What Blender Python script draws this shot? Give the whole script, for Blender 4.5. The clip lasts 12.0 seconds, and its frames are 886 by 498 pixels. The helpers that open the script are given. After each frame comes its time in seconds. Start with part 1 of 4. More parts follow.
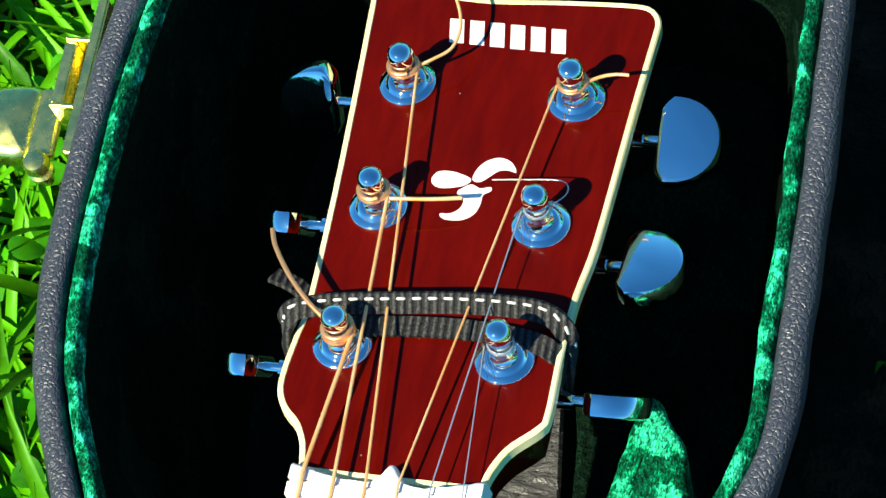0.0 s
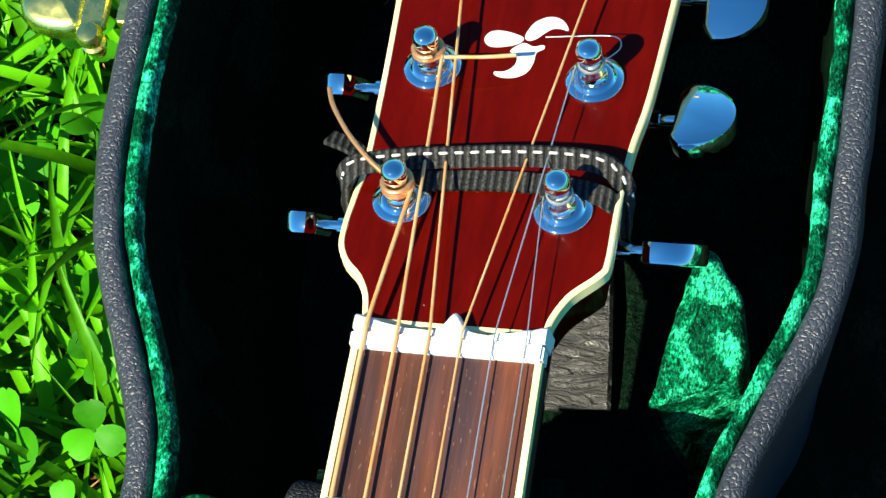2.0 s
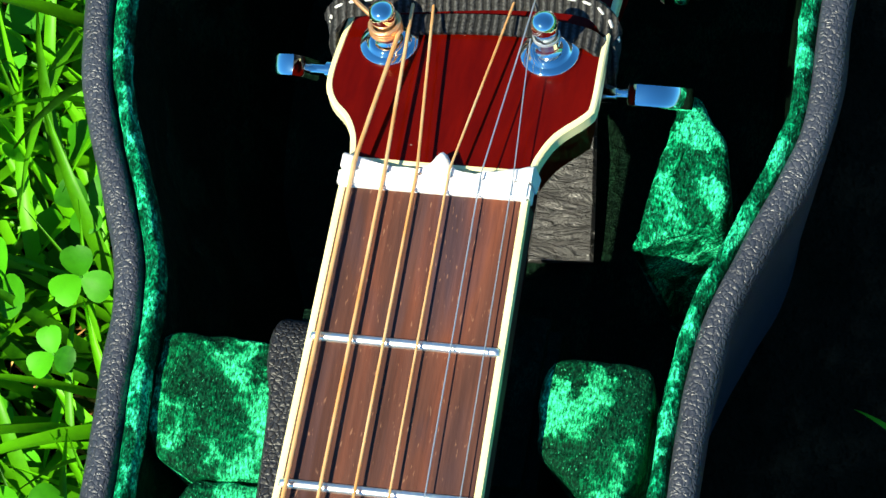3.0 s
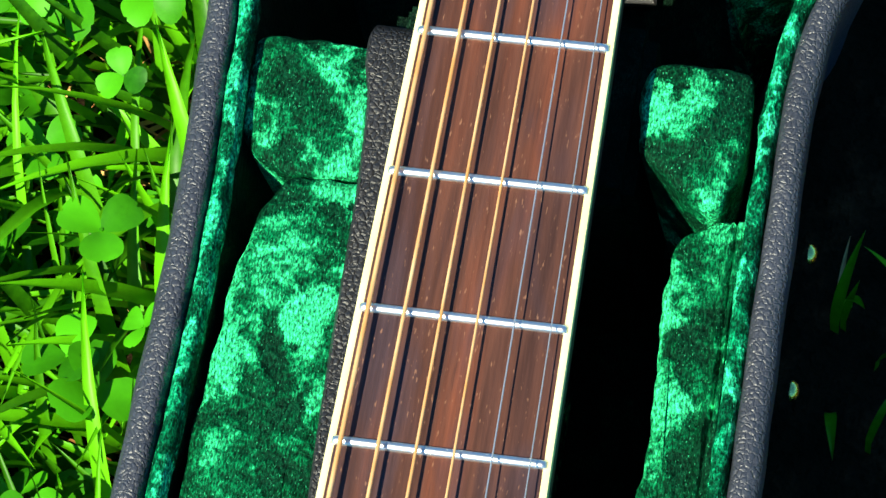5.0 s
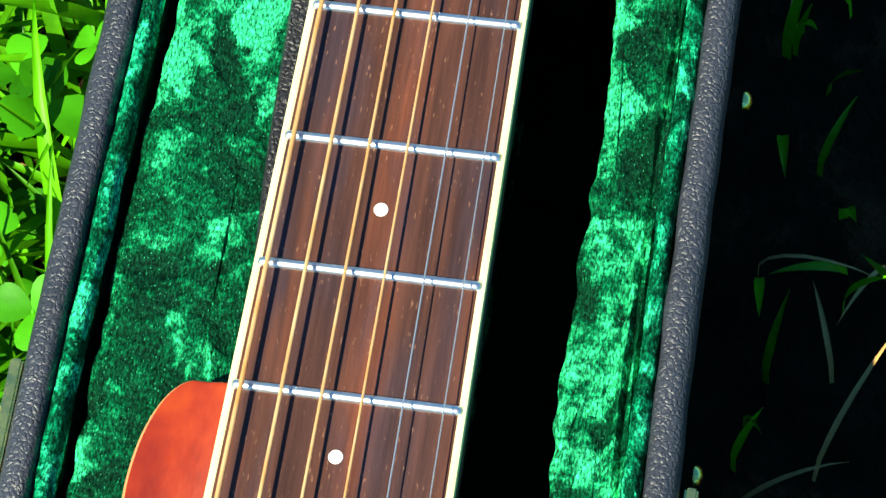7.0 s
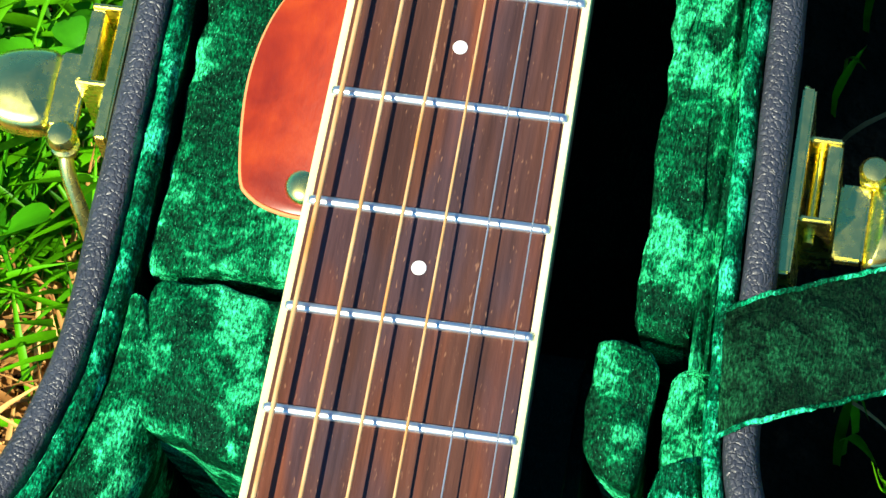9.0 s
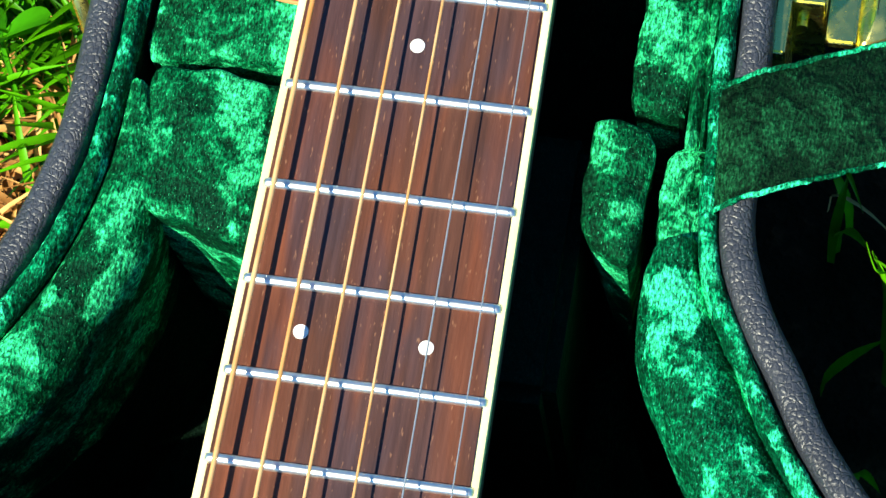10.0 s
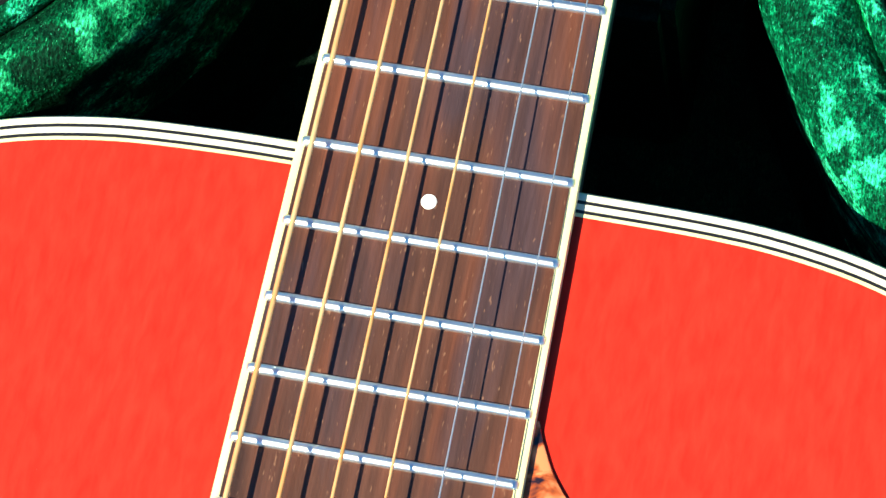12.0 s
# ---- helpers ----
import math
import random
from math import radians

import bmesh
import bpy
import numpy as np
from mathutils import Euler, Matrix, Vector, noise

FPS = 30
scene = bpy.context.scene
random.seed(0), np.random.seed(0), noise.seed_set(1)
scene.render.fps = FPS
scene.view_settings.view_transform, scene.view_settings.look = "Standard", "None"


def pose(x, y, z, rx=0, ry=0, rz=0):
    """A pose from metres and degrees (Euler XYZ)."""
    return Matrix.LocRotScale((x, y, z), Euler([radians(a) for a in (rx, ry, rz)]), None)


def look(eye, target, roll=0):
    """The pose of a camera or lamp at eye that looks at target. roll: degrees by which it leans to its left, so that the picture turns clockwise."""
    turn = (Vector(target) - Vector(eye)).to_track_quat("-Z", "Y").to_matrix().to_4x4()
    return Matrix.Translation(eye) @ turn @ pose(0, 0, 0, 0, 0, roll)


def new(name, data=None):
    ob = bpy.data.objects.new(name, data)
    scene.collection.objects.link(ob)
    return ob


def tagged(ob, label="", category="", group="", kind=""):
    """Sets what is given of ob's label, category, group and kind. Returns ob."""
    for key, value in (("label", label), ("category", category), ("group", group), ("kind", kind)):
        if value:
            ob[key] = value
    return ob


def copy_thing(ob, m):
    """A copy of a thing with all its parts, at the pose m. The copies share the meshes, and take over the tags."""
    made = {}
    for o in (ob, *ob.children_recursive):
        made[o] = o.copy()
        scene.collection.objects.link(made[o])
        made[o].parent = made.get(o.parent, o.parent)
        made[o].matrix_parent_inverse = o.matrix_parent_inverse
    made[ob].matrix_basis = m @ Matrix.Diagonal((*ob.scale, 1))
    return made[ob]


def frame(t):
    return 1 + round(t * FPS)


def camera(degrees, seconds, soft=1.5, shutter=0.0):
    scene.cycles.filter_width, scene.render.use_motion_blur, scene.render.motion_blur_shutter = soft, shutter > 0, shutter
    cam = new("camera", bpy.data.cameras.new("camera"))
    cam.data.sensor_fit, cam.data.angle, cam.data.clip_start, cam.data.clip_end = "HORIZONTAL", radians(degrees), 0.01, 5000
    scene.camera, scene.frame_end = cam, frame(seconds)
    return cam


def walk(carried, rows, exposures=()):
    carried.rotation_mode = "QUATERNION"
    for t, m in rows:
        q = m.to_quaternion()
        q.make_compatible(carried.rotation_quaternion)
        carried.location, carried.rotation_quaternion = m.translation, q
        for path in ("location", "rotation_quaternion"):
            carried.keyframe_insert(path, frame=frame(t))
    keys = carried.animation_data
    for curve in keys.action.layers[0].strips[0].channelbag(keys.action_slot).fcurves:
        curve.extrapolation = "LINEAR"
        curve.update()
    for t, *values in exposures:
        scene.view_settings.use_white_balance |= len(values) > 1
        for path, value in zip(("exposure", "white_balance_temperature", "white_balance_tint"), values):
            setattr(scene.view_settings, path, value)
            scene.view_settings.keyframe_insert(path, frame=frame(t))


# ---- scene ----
cam = camera(14.045, 12.0)
PATH = [
    (0, (0.21009, -0.23177, 0.83402), (0.00216, 0.06159, 0.11500), -27.037),
    (0.5, (0.20663, -0.22365, 0.84025), (0.00593, 0.05638, 0.11500), -27.740),
    (1, (0.19956, -0.23257, 0.84161), (-0.00261, 0.06099, 0.11500), -27.234),
    (1.5, (0.19751, -0.25413, 0.83815), (-0.00583, 0.04559, 0.11500), -27.040),
    (2, (0.19471, -0.26991, 0.83303), (-0.00496, 0.02478, 0.11500), -26.849),
    (2.5, (0.19602, -0.28013, 0.82856), (0.00170, 0.00777, 0.11500), -26.432),
    (3, (0.19363, -0.29775, 0.82930), (0.00462, -0.01342, 0.11500), -25.942),
    (3.2, (0.19382, -0.30433, 0.82788), (0.00504, -0.02149, 0.11500), -25.947),
    (4.8, (0.12758, -0.37607, 0.81855), (-0.00744, -0.07975, 0.11500), -16.273),
    (5, (0.12393, -0.38328, 0.81647), (-0.00697, -0.08803, 0.11500), -15.617),
    (5.5, (0.12006, -0.39977, 0.81158), (-0.00251, -0.10929, 0.11500), -14.418),
    (6, (0.12028, -0.41017, 0.80786), (0.00384, -0.12660, 0.11500), -13.693),
    (6.5, (0.12556, -0.41815, 0.80194), (0.01117, -0.14257, 0.11500), -14.063),
    (6.7, (0.12626, -0.42070, 0.80000), (0.01376, -0.14731, 0.11500), -14.162),
    (8.3, (0.11912, -0.46392, 0.78562), (0.00760, -0.21234, 0.11500), -15.199),
    (8.5, (0.11543, -0.47388, 0.78378), (0.00584, -0.22370, 0.11500), -14.833),
    (9, (0.10618, -0.49895, 0.77914), (0.00408, -0.24738, 0.11500), -13.147),
    (9.5, (0.10260, -0.52406, 0.77796), (0.00500, -0.27250, 0.11500), -12.718),
    (10, (0.10962, -0.53660, 0.77249), (0.01234, -0.29456, 0.11500), -13.289),
    (10.5, (0.11360, -0.54330, 0.76713), (0.02123, -0.31767, 0.11500), -13.677),
    (11, (0.10999, -0.55714, 0.76512), (0.01593, -0.34157, 0.11500), -13.968),
    (11.5, (0.10618, -0.56715, 0.76102), (0.00535, -0.36356, 0.11500), -15.989),
    (12, (0.11117, -0.57220, 0.75914), (0.00456, -0.37742, 0.11500), -18.051),
]
walk(cam, [(t, look(eye, target, roll)) for t, eye, target, roll in PATH])


# ---- light ----
SUN_WAY = Vector((0.46, 0.60, -1.0)).normalized()
world = bpy.data.worlds.new("sky")
scene.world = world
world.use_nodes = True
sky = world.node_tree.nodes.new("ShaderNodeTexSky")
sky.sky_type = "NISHITA"
sky.sun_disc = False
sky.dust_density = 0.2
sky.ozone_density = 5.0
sky.sun_elevation = math.asin(-SUN_WAY.z)
sky.sun_rotation = math.atan2(-SUN_WAY.x, -SUN_WAY.y)
back = world.node_tree.nodes["Background"]
back.inputs["Strength"].default_value = 0.057
deep = world.node_tree.nodes.new("ShaderNodeMix")
deep.data_type, deep.blend_type = "RGBA", "MULTIPLY"
deep.inputs[0].default_value = 1.0
deep.inputs[7].default_value = (0.36, 1.06, 1.44, 1)
world.node_tree.links.new(sky.outputs[0], deep.inputs[6])
world.node_tree.links.new(deep.outputs[2], back.inputs["Color"])
sun = new("sun", bpy.data.lights.new("sun", "SUN"))
sun.data.energy = 5.0
sun.data.angle = radians(0.5)
sun.data.color = (1.0, 0.95, 0.70)
sun.matrix_basis = look((0, 0, 3), Vector((0, 0, 3)) + SUN_WAY)
scene.view_settings.exposure = 1.0


# ---- materials ----
def material(name, colour=(0.5, 0.5, 0.5), rough=0.5, metal=0.0, coat=0.0, sheen=0.0, ior=1.5, tint=None):
    m = bpy.data.materials.new(name)
    m.use_nodes = True
    b = m.node_tree.nodes["Principled BSDF"]
    b.inputs["Base Color"].default_value = (*colour, 1)
    b.inputs["Roughness"].default_value = rough
    b.inputs["Metallic"].default_value = metal
    b.inputs["Coat Weight"].default_value = coat
    b.inputs["Coat Roughness"].default_value = 0.04
    b.inputs["Coat IOR"].default_value = 1.35
    b.inputs["Specular IOR Level"].default_value = 0.3
    b.inputs["Sheen Weight"].default_value = sheen
    b.inputs["IOR"].default_value = ior
    if tint:
        b.inputs["Sheen Tint"].default_value = (*tint, 1)
    return m, m.node_tree, b


def node(tree, kind, **values):
    n = tree.nodes.new(kind)
    for key, value in values.items():
        n.inputs[key].default_value = value
    return n


def coords(tree, scale=(1, 1, 1), turn=(0, 0, 0)):
    """Object coordinates in metres, stretched."""
    at = tree.nodes.new("ShaderNodeTexCoord")
    mp = node(tree, "ShaderNodeMapping", Scale=scale, Rotation=turn)
    tree.links.new(at.outputs["Object"], mp.inputs["Vector"])
    return mp.outputs[0]


def grain(tree, vector, scale, detail=3.0, rough=0.55, bend=0.0):
    n = node(tree, "ShaderNodeTexNoise", Scale=scale, Detail=detail, Roughness=rough, Distortion=bend)
    tree.links.new(vector, n.inputs["Vector"])
    return n.outputs["Fac"]


def ramp(tree, value, stops):
    r = tree.nodes.new("ShaderNodeValToRGB")
    while len(r.color_ramp.elements) < len(stops):
        r.color_ramp.elements.new(0.5)
    for e, (at, colour) in zip(r.color_ramp.elements, stops):
        e.position = at
        e.color = (*colour, 1) if len(colour) == 3 else colour
    tree.links.new(value, r.inputs[0])
    return r.outputs[0]


def grey(a):
    return (a, a, a)


def mix(tree, fac, a, b, how="MIX"):
    n = tree.nodes.new("ShaderNodeMix")
    n.data_type = "RGBA"
    n.blend_type = how
    for socket, value in ((n.inputs[0], fac), (n.inputs[6], a), (n.inputs[7], b)):
        if isinstance(value, bpy.types.NodeSocket):
            tree.links.new(value, socket)
        else:
            socket.default_value = value if isinstance(value, float) else (*value, 1)
    return n.outputs[2]


def relief(tree, b, heights):
    """Bumps laid one on another: (height, strength, metres)."""
    last = None
    for height, strength, far in heights:
        n = node(tree, "ShaderNodeBump", Strength=strength, Distance=far)
        tree.links.new(height, n.inputs["Height"])
        if last:
            tree.links.new(last, n.inputs["Normal"])
        last = n.outputs[0]
    tree.links.new(last, b.inputs["Normal"])


def patches(t, scale, stretch, turn=0.0):
    """Pressed patches of pile, each lying its own way: a value for each patch, with ragged borders."""
    v = coords(t, stretch, (0, 0, turn))
    ragged = node(t, "ShaderNodeTexNoise", Scale=scale * 1.7, Detail=5.0, Roughness=0.65)
    t.links.new(v, ragged.inputs["Vector"])
    off = t.nodes.new("ShaderNodeVectorMath")
    off.operation = "MULTIPLY_ADD"
    t.links.new(ragged.outputs["Color"], off.inputs[0])
    off.inputs[1].default_value = (1.1 / scale,) * 3
    t.links.new(v, off.inputs[2])
    cells = node(t, "ShaderNodeTexVoronoi", Scale=scale)
    cells.feature = "SMOOTH_F1"
    cells.inputs["Smoothness"].default_value = 0.3
    t.links.new(off.outputs[0], cells.inputs["Vector"])
    one = t.nodes.new("ShaderNodeSeparateColor")
    t.links.new(cells.outputs["Color"], one.inputs[0])
    return one.outputs[0]


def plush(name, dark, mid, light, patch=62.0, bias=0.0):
    """Crushed velvet: pile pressed in patches, soft waves in it, and fine bright fibres; sheen and glints are put into
    the colour.
    """
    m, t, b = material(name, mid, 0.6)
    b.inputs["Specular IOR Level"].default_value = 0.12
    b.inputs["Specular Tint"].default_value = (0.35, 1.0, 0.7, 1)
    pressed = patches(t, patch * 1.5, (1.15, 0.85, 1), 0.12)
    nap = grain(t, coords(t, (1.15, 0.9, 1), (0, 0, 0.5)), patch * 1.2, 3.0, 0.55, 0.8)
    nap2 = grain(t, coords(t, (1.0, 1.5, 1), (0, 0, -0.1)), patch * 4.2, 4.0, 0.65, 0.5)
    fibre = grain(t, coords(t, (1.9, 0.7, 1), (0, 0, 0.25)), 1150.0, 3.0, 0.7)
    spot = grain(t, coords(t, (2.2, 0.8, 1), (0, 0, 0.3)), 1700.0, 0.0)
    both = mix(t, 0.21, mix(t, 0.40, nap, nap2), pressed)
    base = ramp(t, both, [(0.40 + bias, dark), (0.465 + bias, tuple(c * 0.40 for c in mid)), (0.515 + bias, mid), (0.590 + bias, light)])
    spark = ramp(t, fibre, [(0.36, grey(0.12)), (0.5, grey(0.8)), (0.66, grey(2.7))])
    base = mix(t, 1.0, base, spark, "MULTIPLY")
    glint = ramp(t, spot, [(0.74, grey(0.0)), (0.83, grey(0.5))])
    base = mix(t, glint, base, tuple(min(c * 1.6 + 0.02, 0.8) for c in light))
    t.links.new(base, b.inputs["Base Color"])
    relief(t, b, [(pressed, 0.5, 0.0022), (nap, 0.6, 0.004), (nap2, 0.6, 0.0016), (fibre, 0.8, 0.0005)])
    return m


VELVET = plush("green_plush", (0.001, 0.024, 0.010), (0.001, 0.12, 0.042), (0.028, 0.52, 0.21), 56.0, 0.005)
# plush with sunlight put into its colour; the selvedge alone is truly paler
VELVET_BRIGHT = plush("green_plush_brightened", (0.0, 0.05, 0.02), (0.001, 0.22, 0.09), (0.03, 0.60, 0.30), 110.0)
# the same plush, its colour darkened to stand for shade inside the case
VELVET_SHADED = plush("dark_green_plush", (0.001, 0.004, 0.002), (0.002, 0.006, 0.003), (0.003, 0.012, 0.006), 45.0)


def pebbled(name, colour, cell, depth, rough=0.42):
    m, t, b = material(name, colour, rough)
    v = coords(t)
    wob = node(t, "ShaderNodeTexNoise", Scale=cell * 0.7, Detail=2.0)
    t.links.new(v, wob.inputs["Vector"])
    off = t.nodes.new("ShaderNodeVectorMath")
    off.operation = "MULTIPLY_ADD"
    t.links.new(wob.outputs["Color"], off.inputs[0])
    off.inputs[1].default_value = (0.0016, 0.0016, 0.0016)
    t.links.new(v, off.inputs[2])
    cells = node(t, "ShaderNodeTexVoronoi", Scale=cell)
    cells.feature = "DISTANCE_TO_EDGE"
    t.links.new(off.outputs[0], cells.inputs["Vector"])
    swell = grain(t, off.outputs[0], cell * 1.3, 2.0)
    lump = mix(t, 0.5, ramp(t, cells.outputs["Distance"], [(0.0, grey(0.0)), (0.18, grey(0.6)), (0.5, grey(1.0))]), swell)
    b.inputs["Specular IOR Level"].default_value = 0.5
    fine = grain(t, v, 1800.0, 2.0)
    worn = grain(t, v, 45.0, 3.0)
    tone = mix(t, 1.0, ramp(t, lump, [(0.0, tuple(c * 0.75 for c in colour)), (1.0, tuple(c * 1.2 for c in colour))]),
               ramp(t, worn, [(0.3, grey(0.8)), (0.7, grey(1.2))]), "MULTIPLY")
    t.links.new(tone, b.inputs["Base Color"])
    relief(t, b, [(lump, 0.85, depth), (fine, 0.35, 0.0003)])
    return m


VINYL = pebbled("grey_pebbled_vinyl", (0.035, 0.040, 0.054), 700.0, 0.0006, 0.40)
LEATHER_BLACK = pebbled("black_grained_leather", (0.02, 0.02, 0.022), 700.0, 0.0008, 0.45)


def crinkled():
    m, t, b = material("creased_black_leather", (0.075, 0.074, 0.078), 0.34)
    b.inputs["Specular IOR Level"].default_value = 0.7
    v = coords(t, (0.6, 1.7, 0.8))
    fold = grain(t, v, 190.0, 4.0, 0.6, 1.6)
    fine = grain(t, coords(t), 900.0, 3.0)
    relief(t, b, [(fold, 1.0, 0.005), (fine, 0.5, 0.0006)])
    return m


LEATHER_CREASED = crinkled()


def webbing():
    m, t, b = material("black_woven_lace", (0.02, 0.02, 0.022), 0.7)
    w = node(t, "ShaderNodeTexWave", Scale=170.0, Distortion=0.6, Detail=2.0)
    t.links.new(coords(t, (1, 0.12, 0.12)), w.inputs["Vector"])
    fine = grain(t, coords(t), 1500.0, 2.0)
    ribs = ramp(t, w.outputs["Fac"], [(0.25, grey(0.15)), (0.8, grey(1.0))])
    thread = ramp(t, fine, [(0.3, grey(0.008)), (0.7, grey(0.075))])
    t.links.new(mix(t, 1.0, thread, ribs, "MULTIPLY"), b.inputs["Base Color"])
    relief(t, b, [(w.outputs["Fac"], 0.8, 0.0006), (fine, 0.6, 0.0005)])
    return m


LACE = webbing()
STITCH = material("white_thread", (0.60, 0.59, 0.56), 0.7)[0]


def lacquer(name, dark, light, stretch, scale, coat=1.0, rough=0.3):
    m, t, b = material(name, light, rough, coat=coat)
    b.inputs["Specular IOR Level"].default_value = 0.03
    b.inputs["Coat IOR"].default_value = 1.22
    run = grain(t, coords(t, stretch), scale, 4.0, 0.6, 0.3)
    dust = grain(t, coords(t), 420.0, 1.0)
    base = ramp(t, run, [(0.3, dark), (0.7, light)])
    t.links.new(mix(t, ramp(t, dust, [(0.82, grey(0.0)), (0.84, grey(0.35))]), base, (0.5, 0.4, 0.33)), b.inputs["Base Color"])
    return m


HEAD_RED = lacquer("dark_red_lacquer", (0.062, 0.0012, 0.0001), (0.098, 0.0022, 0.0002), (1, 0.07, 1), 300.0, 0.5)
TOP_RED = lacquer("bright_red_lacquer", (0.49, 0.019, 0.011), (0.58, 0.030, 0.017), (1, 0.3, 1), 420.0, 0.3, 0.5)
NECK_RED = material("dark_red_neck", (0.07, 0.006, 0.003), 0.3, coat=0.8)[0]


def binding():
    m, t, b = material("cream_binding", (0.8, 0.7, 0.3), 0.35, coat=0.3)
    n = grain(t, coords(t), 60.0, 3.0)
    t.links.new(ramp(t, n, [(0.3, (0.82, 0.72, 0.33)), (0.7, (0.84, 0.78, 0.44))]), b.inputs["Base Color"])
    return m


CREAM = binding()
IVORY = material("ivory_line", (0.82, 0.77, 0.54), 0.35, coat=0.3)[0]
BLACK_LINE = material("black_line", (0.012, 0.012, 0.014), 0.35, coat=0.3)[0]
BONE = material("white_bone", (0.86, 0.84, 0.82), 0.5)[0]
PEARL = material("white_pearl", (0.82, 0.84, 0.82), 0.25, coat=0.5)[0]


def rosewood():
    m, t, b = material("rosewood", (0.1, 0.05, 0.035), 0.42)
    band = grain(t, coords(t, (1, 0.07, 1)), 110.0, 3.0, 0.5, 0.6)
    blue = grain(t, coords(t, (1, 0.2, 1)), 75.0, 3.0, 0.5, 0.7)
    base = ramp(t, band, [(0.28, (0.050, 0.021, 0.016)), (0.5, (0.088, 0.034, 0.022)), (0.74, (0.160, 0.046, 0.022))])
    base = mix(t, ramp(t, blue, [(0.47, grey(0.0)), (0.66, grey(0.8))]), base, (0.052, 0.032, 0.040))
    fine = grain(t, coords(t, (1, 0.05, 1)), 620.0, 3.0, 0.6)
    base = mix(t, 1.0, base, ramp(t, fine, [(0.3, grey(0.60)), (0.7, grey(1.14))]), "MULTIPLY")
    pore = grain(t, coords(t, (1, 0.22, 1)), 1900.0, 1.0)
    base = mix(t, ramp(t, pore, [(0.69, grey(0.0)), (0.77, grey(0.55))]), base, (0.30, 0.15, 0.09))
    dark = grain(t, coords(t, (1, 0.08, 1)), 800.0, 2.0)
    base = mix(t, ramp(t, dark, [(0.26, grey(0.5)), (0.36, grey(0.0))]), base, (0.04, 0.018, 0.015))
    t.links.new(base, b.inputs["Base Color"])
    relief(t, b, [(pore, 0.25, 0.0003), (dark, 0.3, 0.0003)])
    return m


ROSEWOOD = rosewood()
FRET_METAL = material("nickel_silver", (0.85, 0.86, 0.82), 0.38, 1.0)[0]
CHROME = material("polished_chrome", (0.84, 0.88, 0.85), 0.035, 1.0)[0]
STEEL = material("plain_steel", (0.60, 0.64, 0.66), 0.35, 0.8)[0]


def wound():
    m, t, b = material("bronze_winding", (0.95, 0.52, 0.2), 0.42, 0.5)
    worn = grain(t, coords(t, (1, 0.3, 1)), 260.0, 3.0)
    t.links.new(ramp(t, worn, [(0.3, (0.90, 0.38, 0.10)), (0.7, (1.0, 0.66, 0.32))]), b.inputs["Base Color"])
    return m


BRONZE = wound()
COPPER = material("bright_copper_coil", (0.95, 0.46, 0.2), 0.32, 0.8)[0]


def brass():
    m, t, b = material("polished_brass", (1.0, 0.90, 0.26), 0.12, 1.0)
    n = grain(t, coords(t), 300.0, 3.0)
    t.links.new(ramp(t, n, [(0.3, grey(0.22)), (0.75, grey(0.32))]), b.inputs["Roughness"])
    return m


BRASS = brass()


def red_leather():
    m, t, b = material("red_orange_leather", (0.62, 0.07, 0.015), 0.5, coat=0.4)
    b.inputs["Coat Roughness"].default_value = 0.30
    b.inputs["Coat IOR"].default_value = 1.5
    b.inputs["Specular IOR Level"].default_value = 0.15
    stain = grain(t, coords(t), 55.0, 4.0, 0.6, 0.4)
    crease = grain(t, coords(t, (1, 0.35, 1)), 420.0, 4.0, 0.65)
    base = ramp(t, stain, [(0.30, (0.15, 0.007, 0.0005)), (0.5, (0.26, 0.020, 0.001)), (0.70, (0.36, 0.042, 0.002))])
    t.links.new(base, b.inputs["Base Color"])
    relief(t, b, [(crease, 0.35, 0.0008)])
    return m


LEATHER_RED = red_leather()
LEATHER_EDGE = material("raw_tan_edge", (0.6, 0.24, 0.09), 0.7)[0]


def tortoise():
    m, t, b = material("tortoise_plastic", (0.3, 0.06, 0.02), 0.15, coat=0.6)
    n = grain(t, coords(t), 160.0, 3.0, 0.5, 1.0)
    t.links.new(ramp(t, n, [(0.42, (0.02, 0.012, 0.02)), (0.5, (0.4, 0.08, 0.02)), (0.6, (0.75, 0.25, 0.1))]), b.inputs["Base Color"])
    return m


TORTOISE = tortoise()


def foliage(name, dark, light, rough=0.4, clear=0.35):
    m, t, b = material(name, light, rough)
    b.inputs["Specular IOR Level"].default_value = 0.15
    info = t.nodes.new("ShaderNodeObjectInfo")
    geo = t.nodes.new("ShaderNodeNewGeometry")
    vary = node(t, "ShaderNodeMath", )
    vary.operation = "ADD"
    t.links.new(info.outputs["Random"], vary.inputs[0])
    t.links.new(geo.outputs["Random Per Island"], vary.inputs[1])
    wrap = t.nodes.new("ShaderNodeMath")
    wrap.operation = "FRACT"
    t.links.new(vary.outputs[0], wrap.inputs[0])
    spots = grain(t, coords(t), 350.0, 3.0)
    tone = mix(t, 0.3, wrap.outputs[0], spots)
    colour = ramp(t, tone, [(0.1, dark), (0.8, light)])
    t.links.new(colour, b.inputs["Base Color"])
    thin = t.nodes.new("ShaderNodeBsdfTranslucent")
    t.links.new(colour, thin.inputs["Color"])
    both = node(t, "ShaderNodeMixShader", Fac=clear)
    t.links.new(b.outputs[0], both.inputs[1])
    t.links.new(thin.outputs[0], both.inputs[2])
    t.links.new(both.outputs[0], t.nodes["Material Output"].inputs["Surface"])
    return m


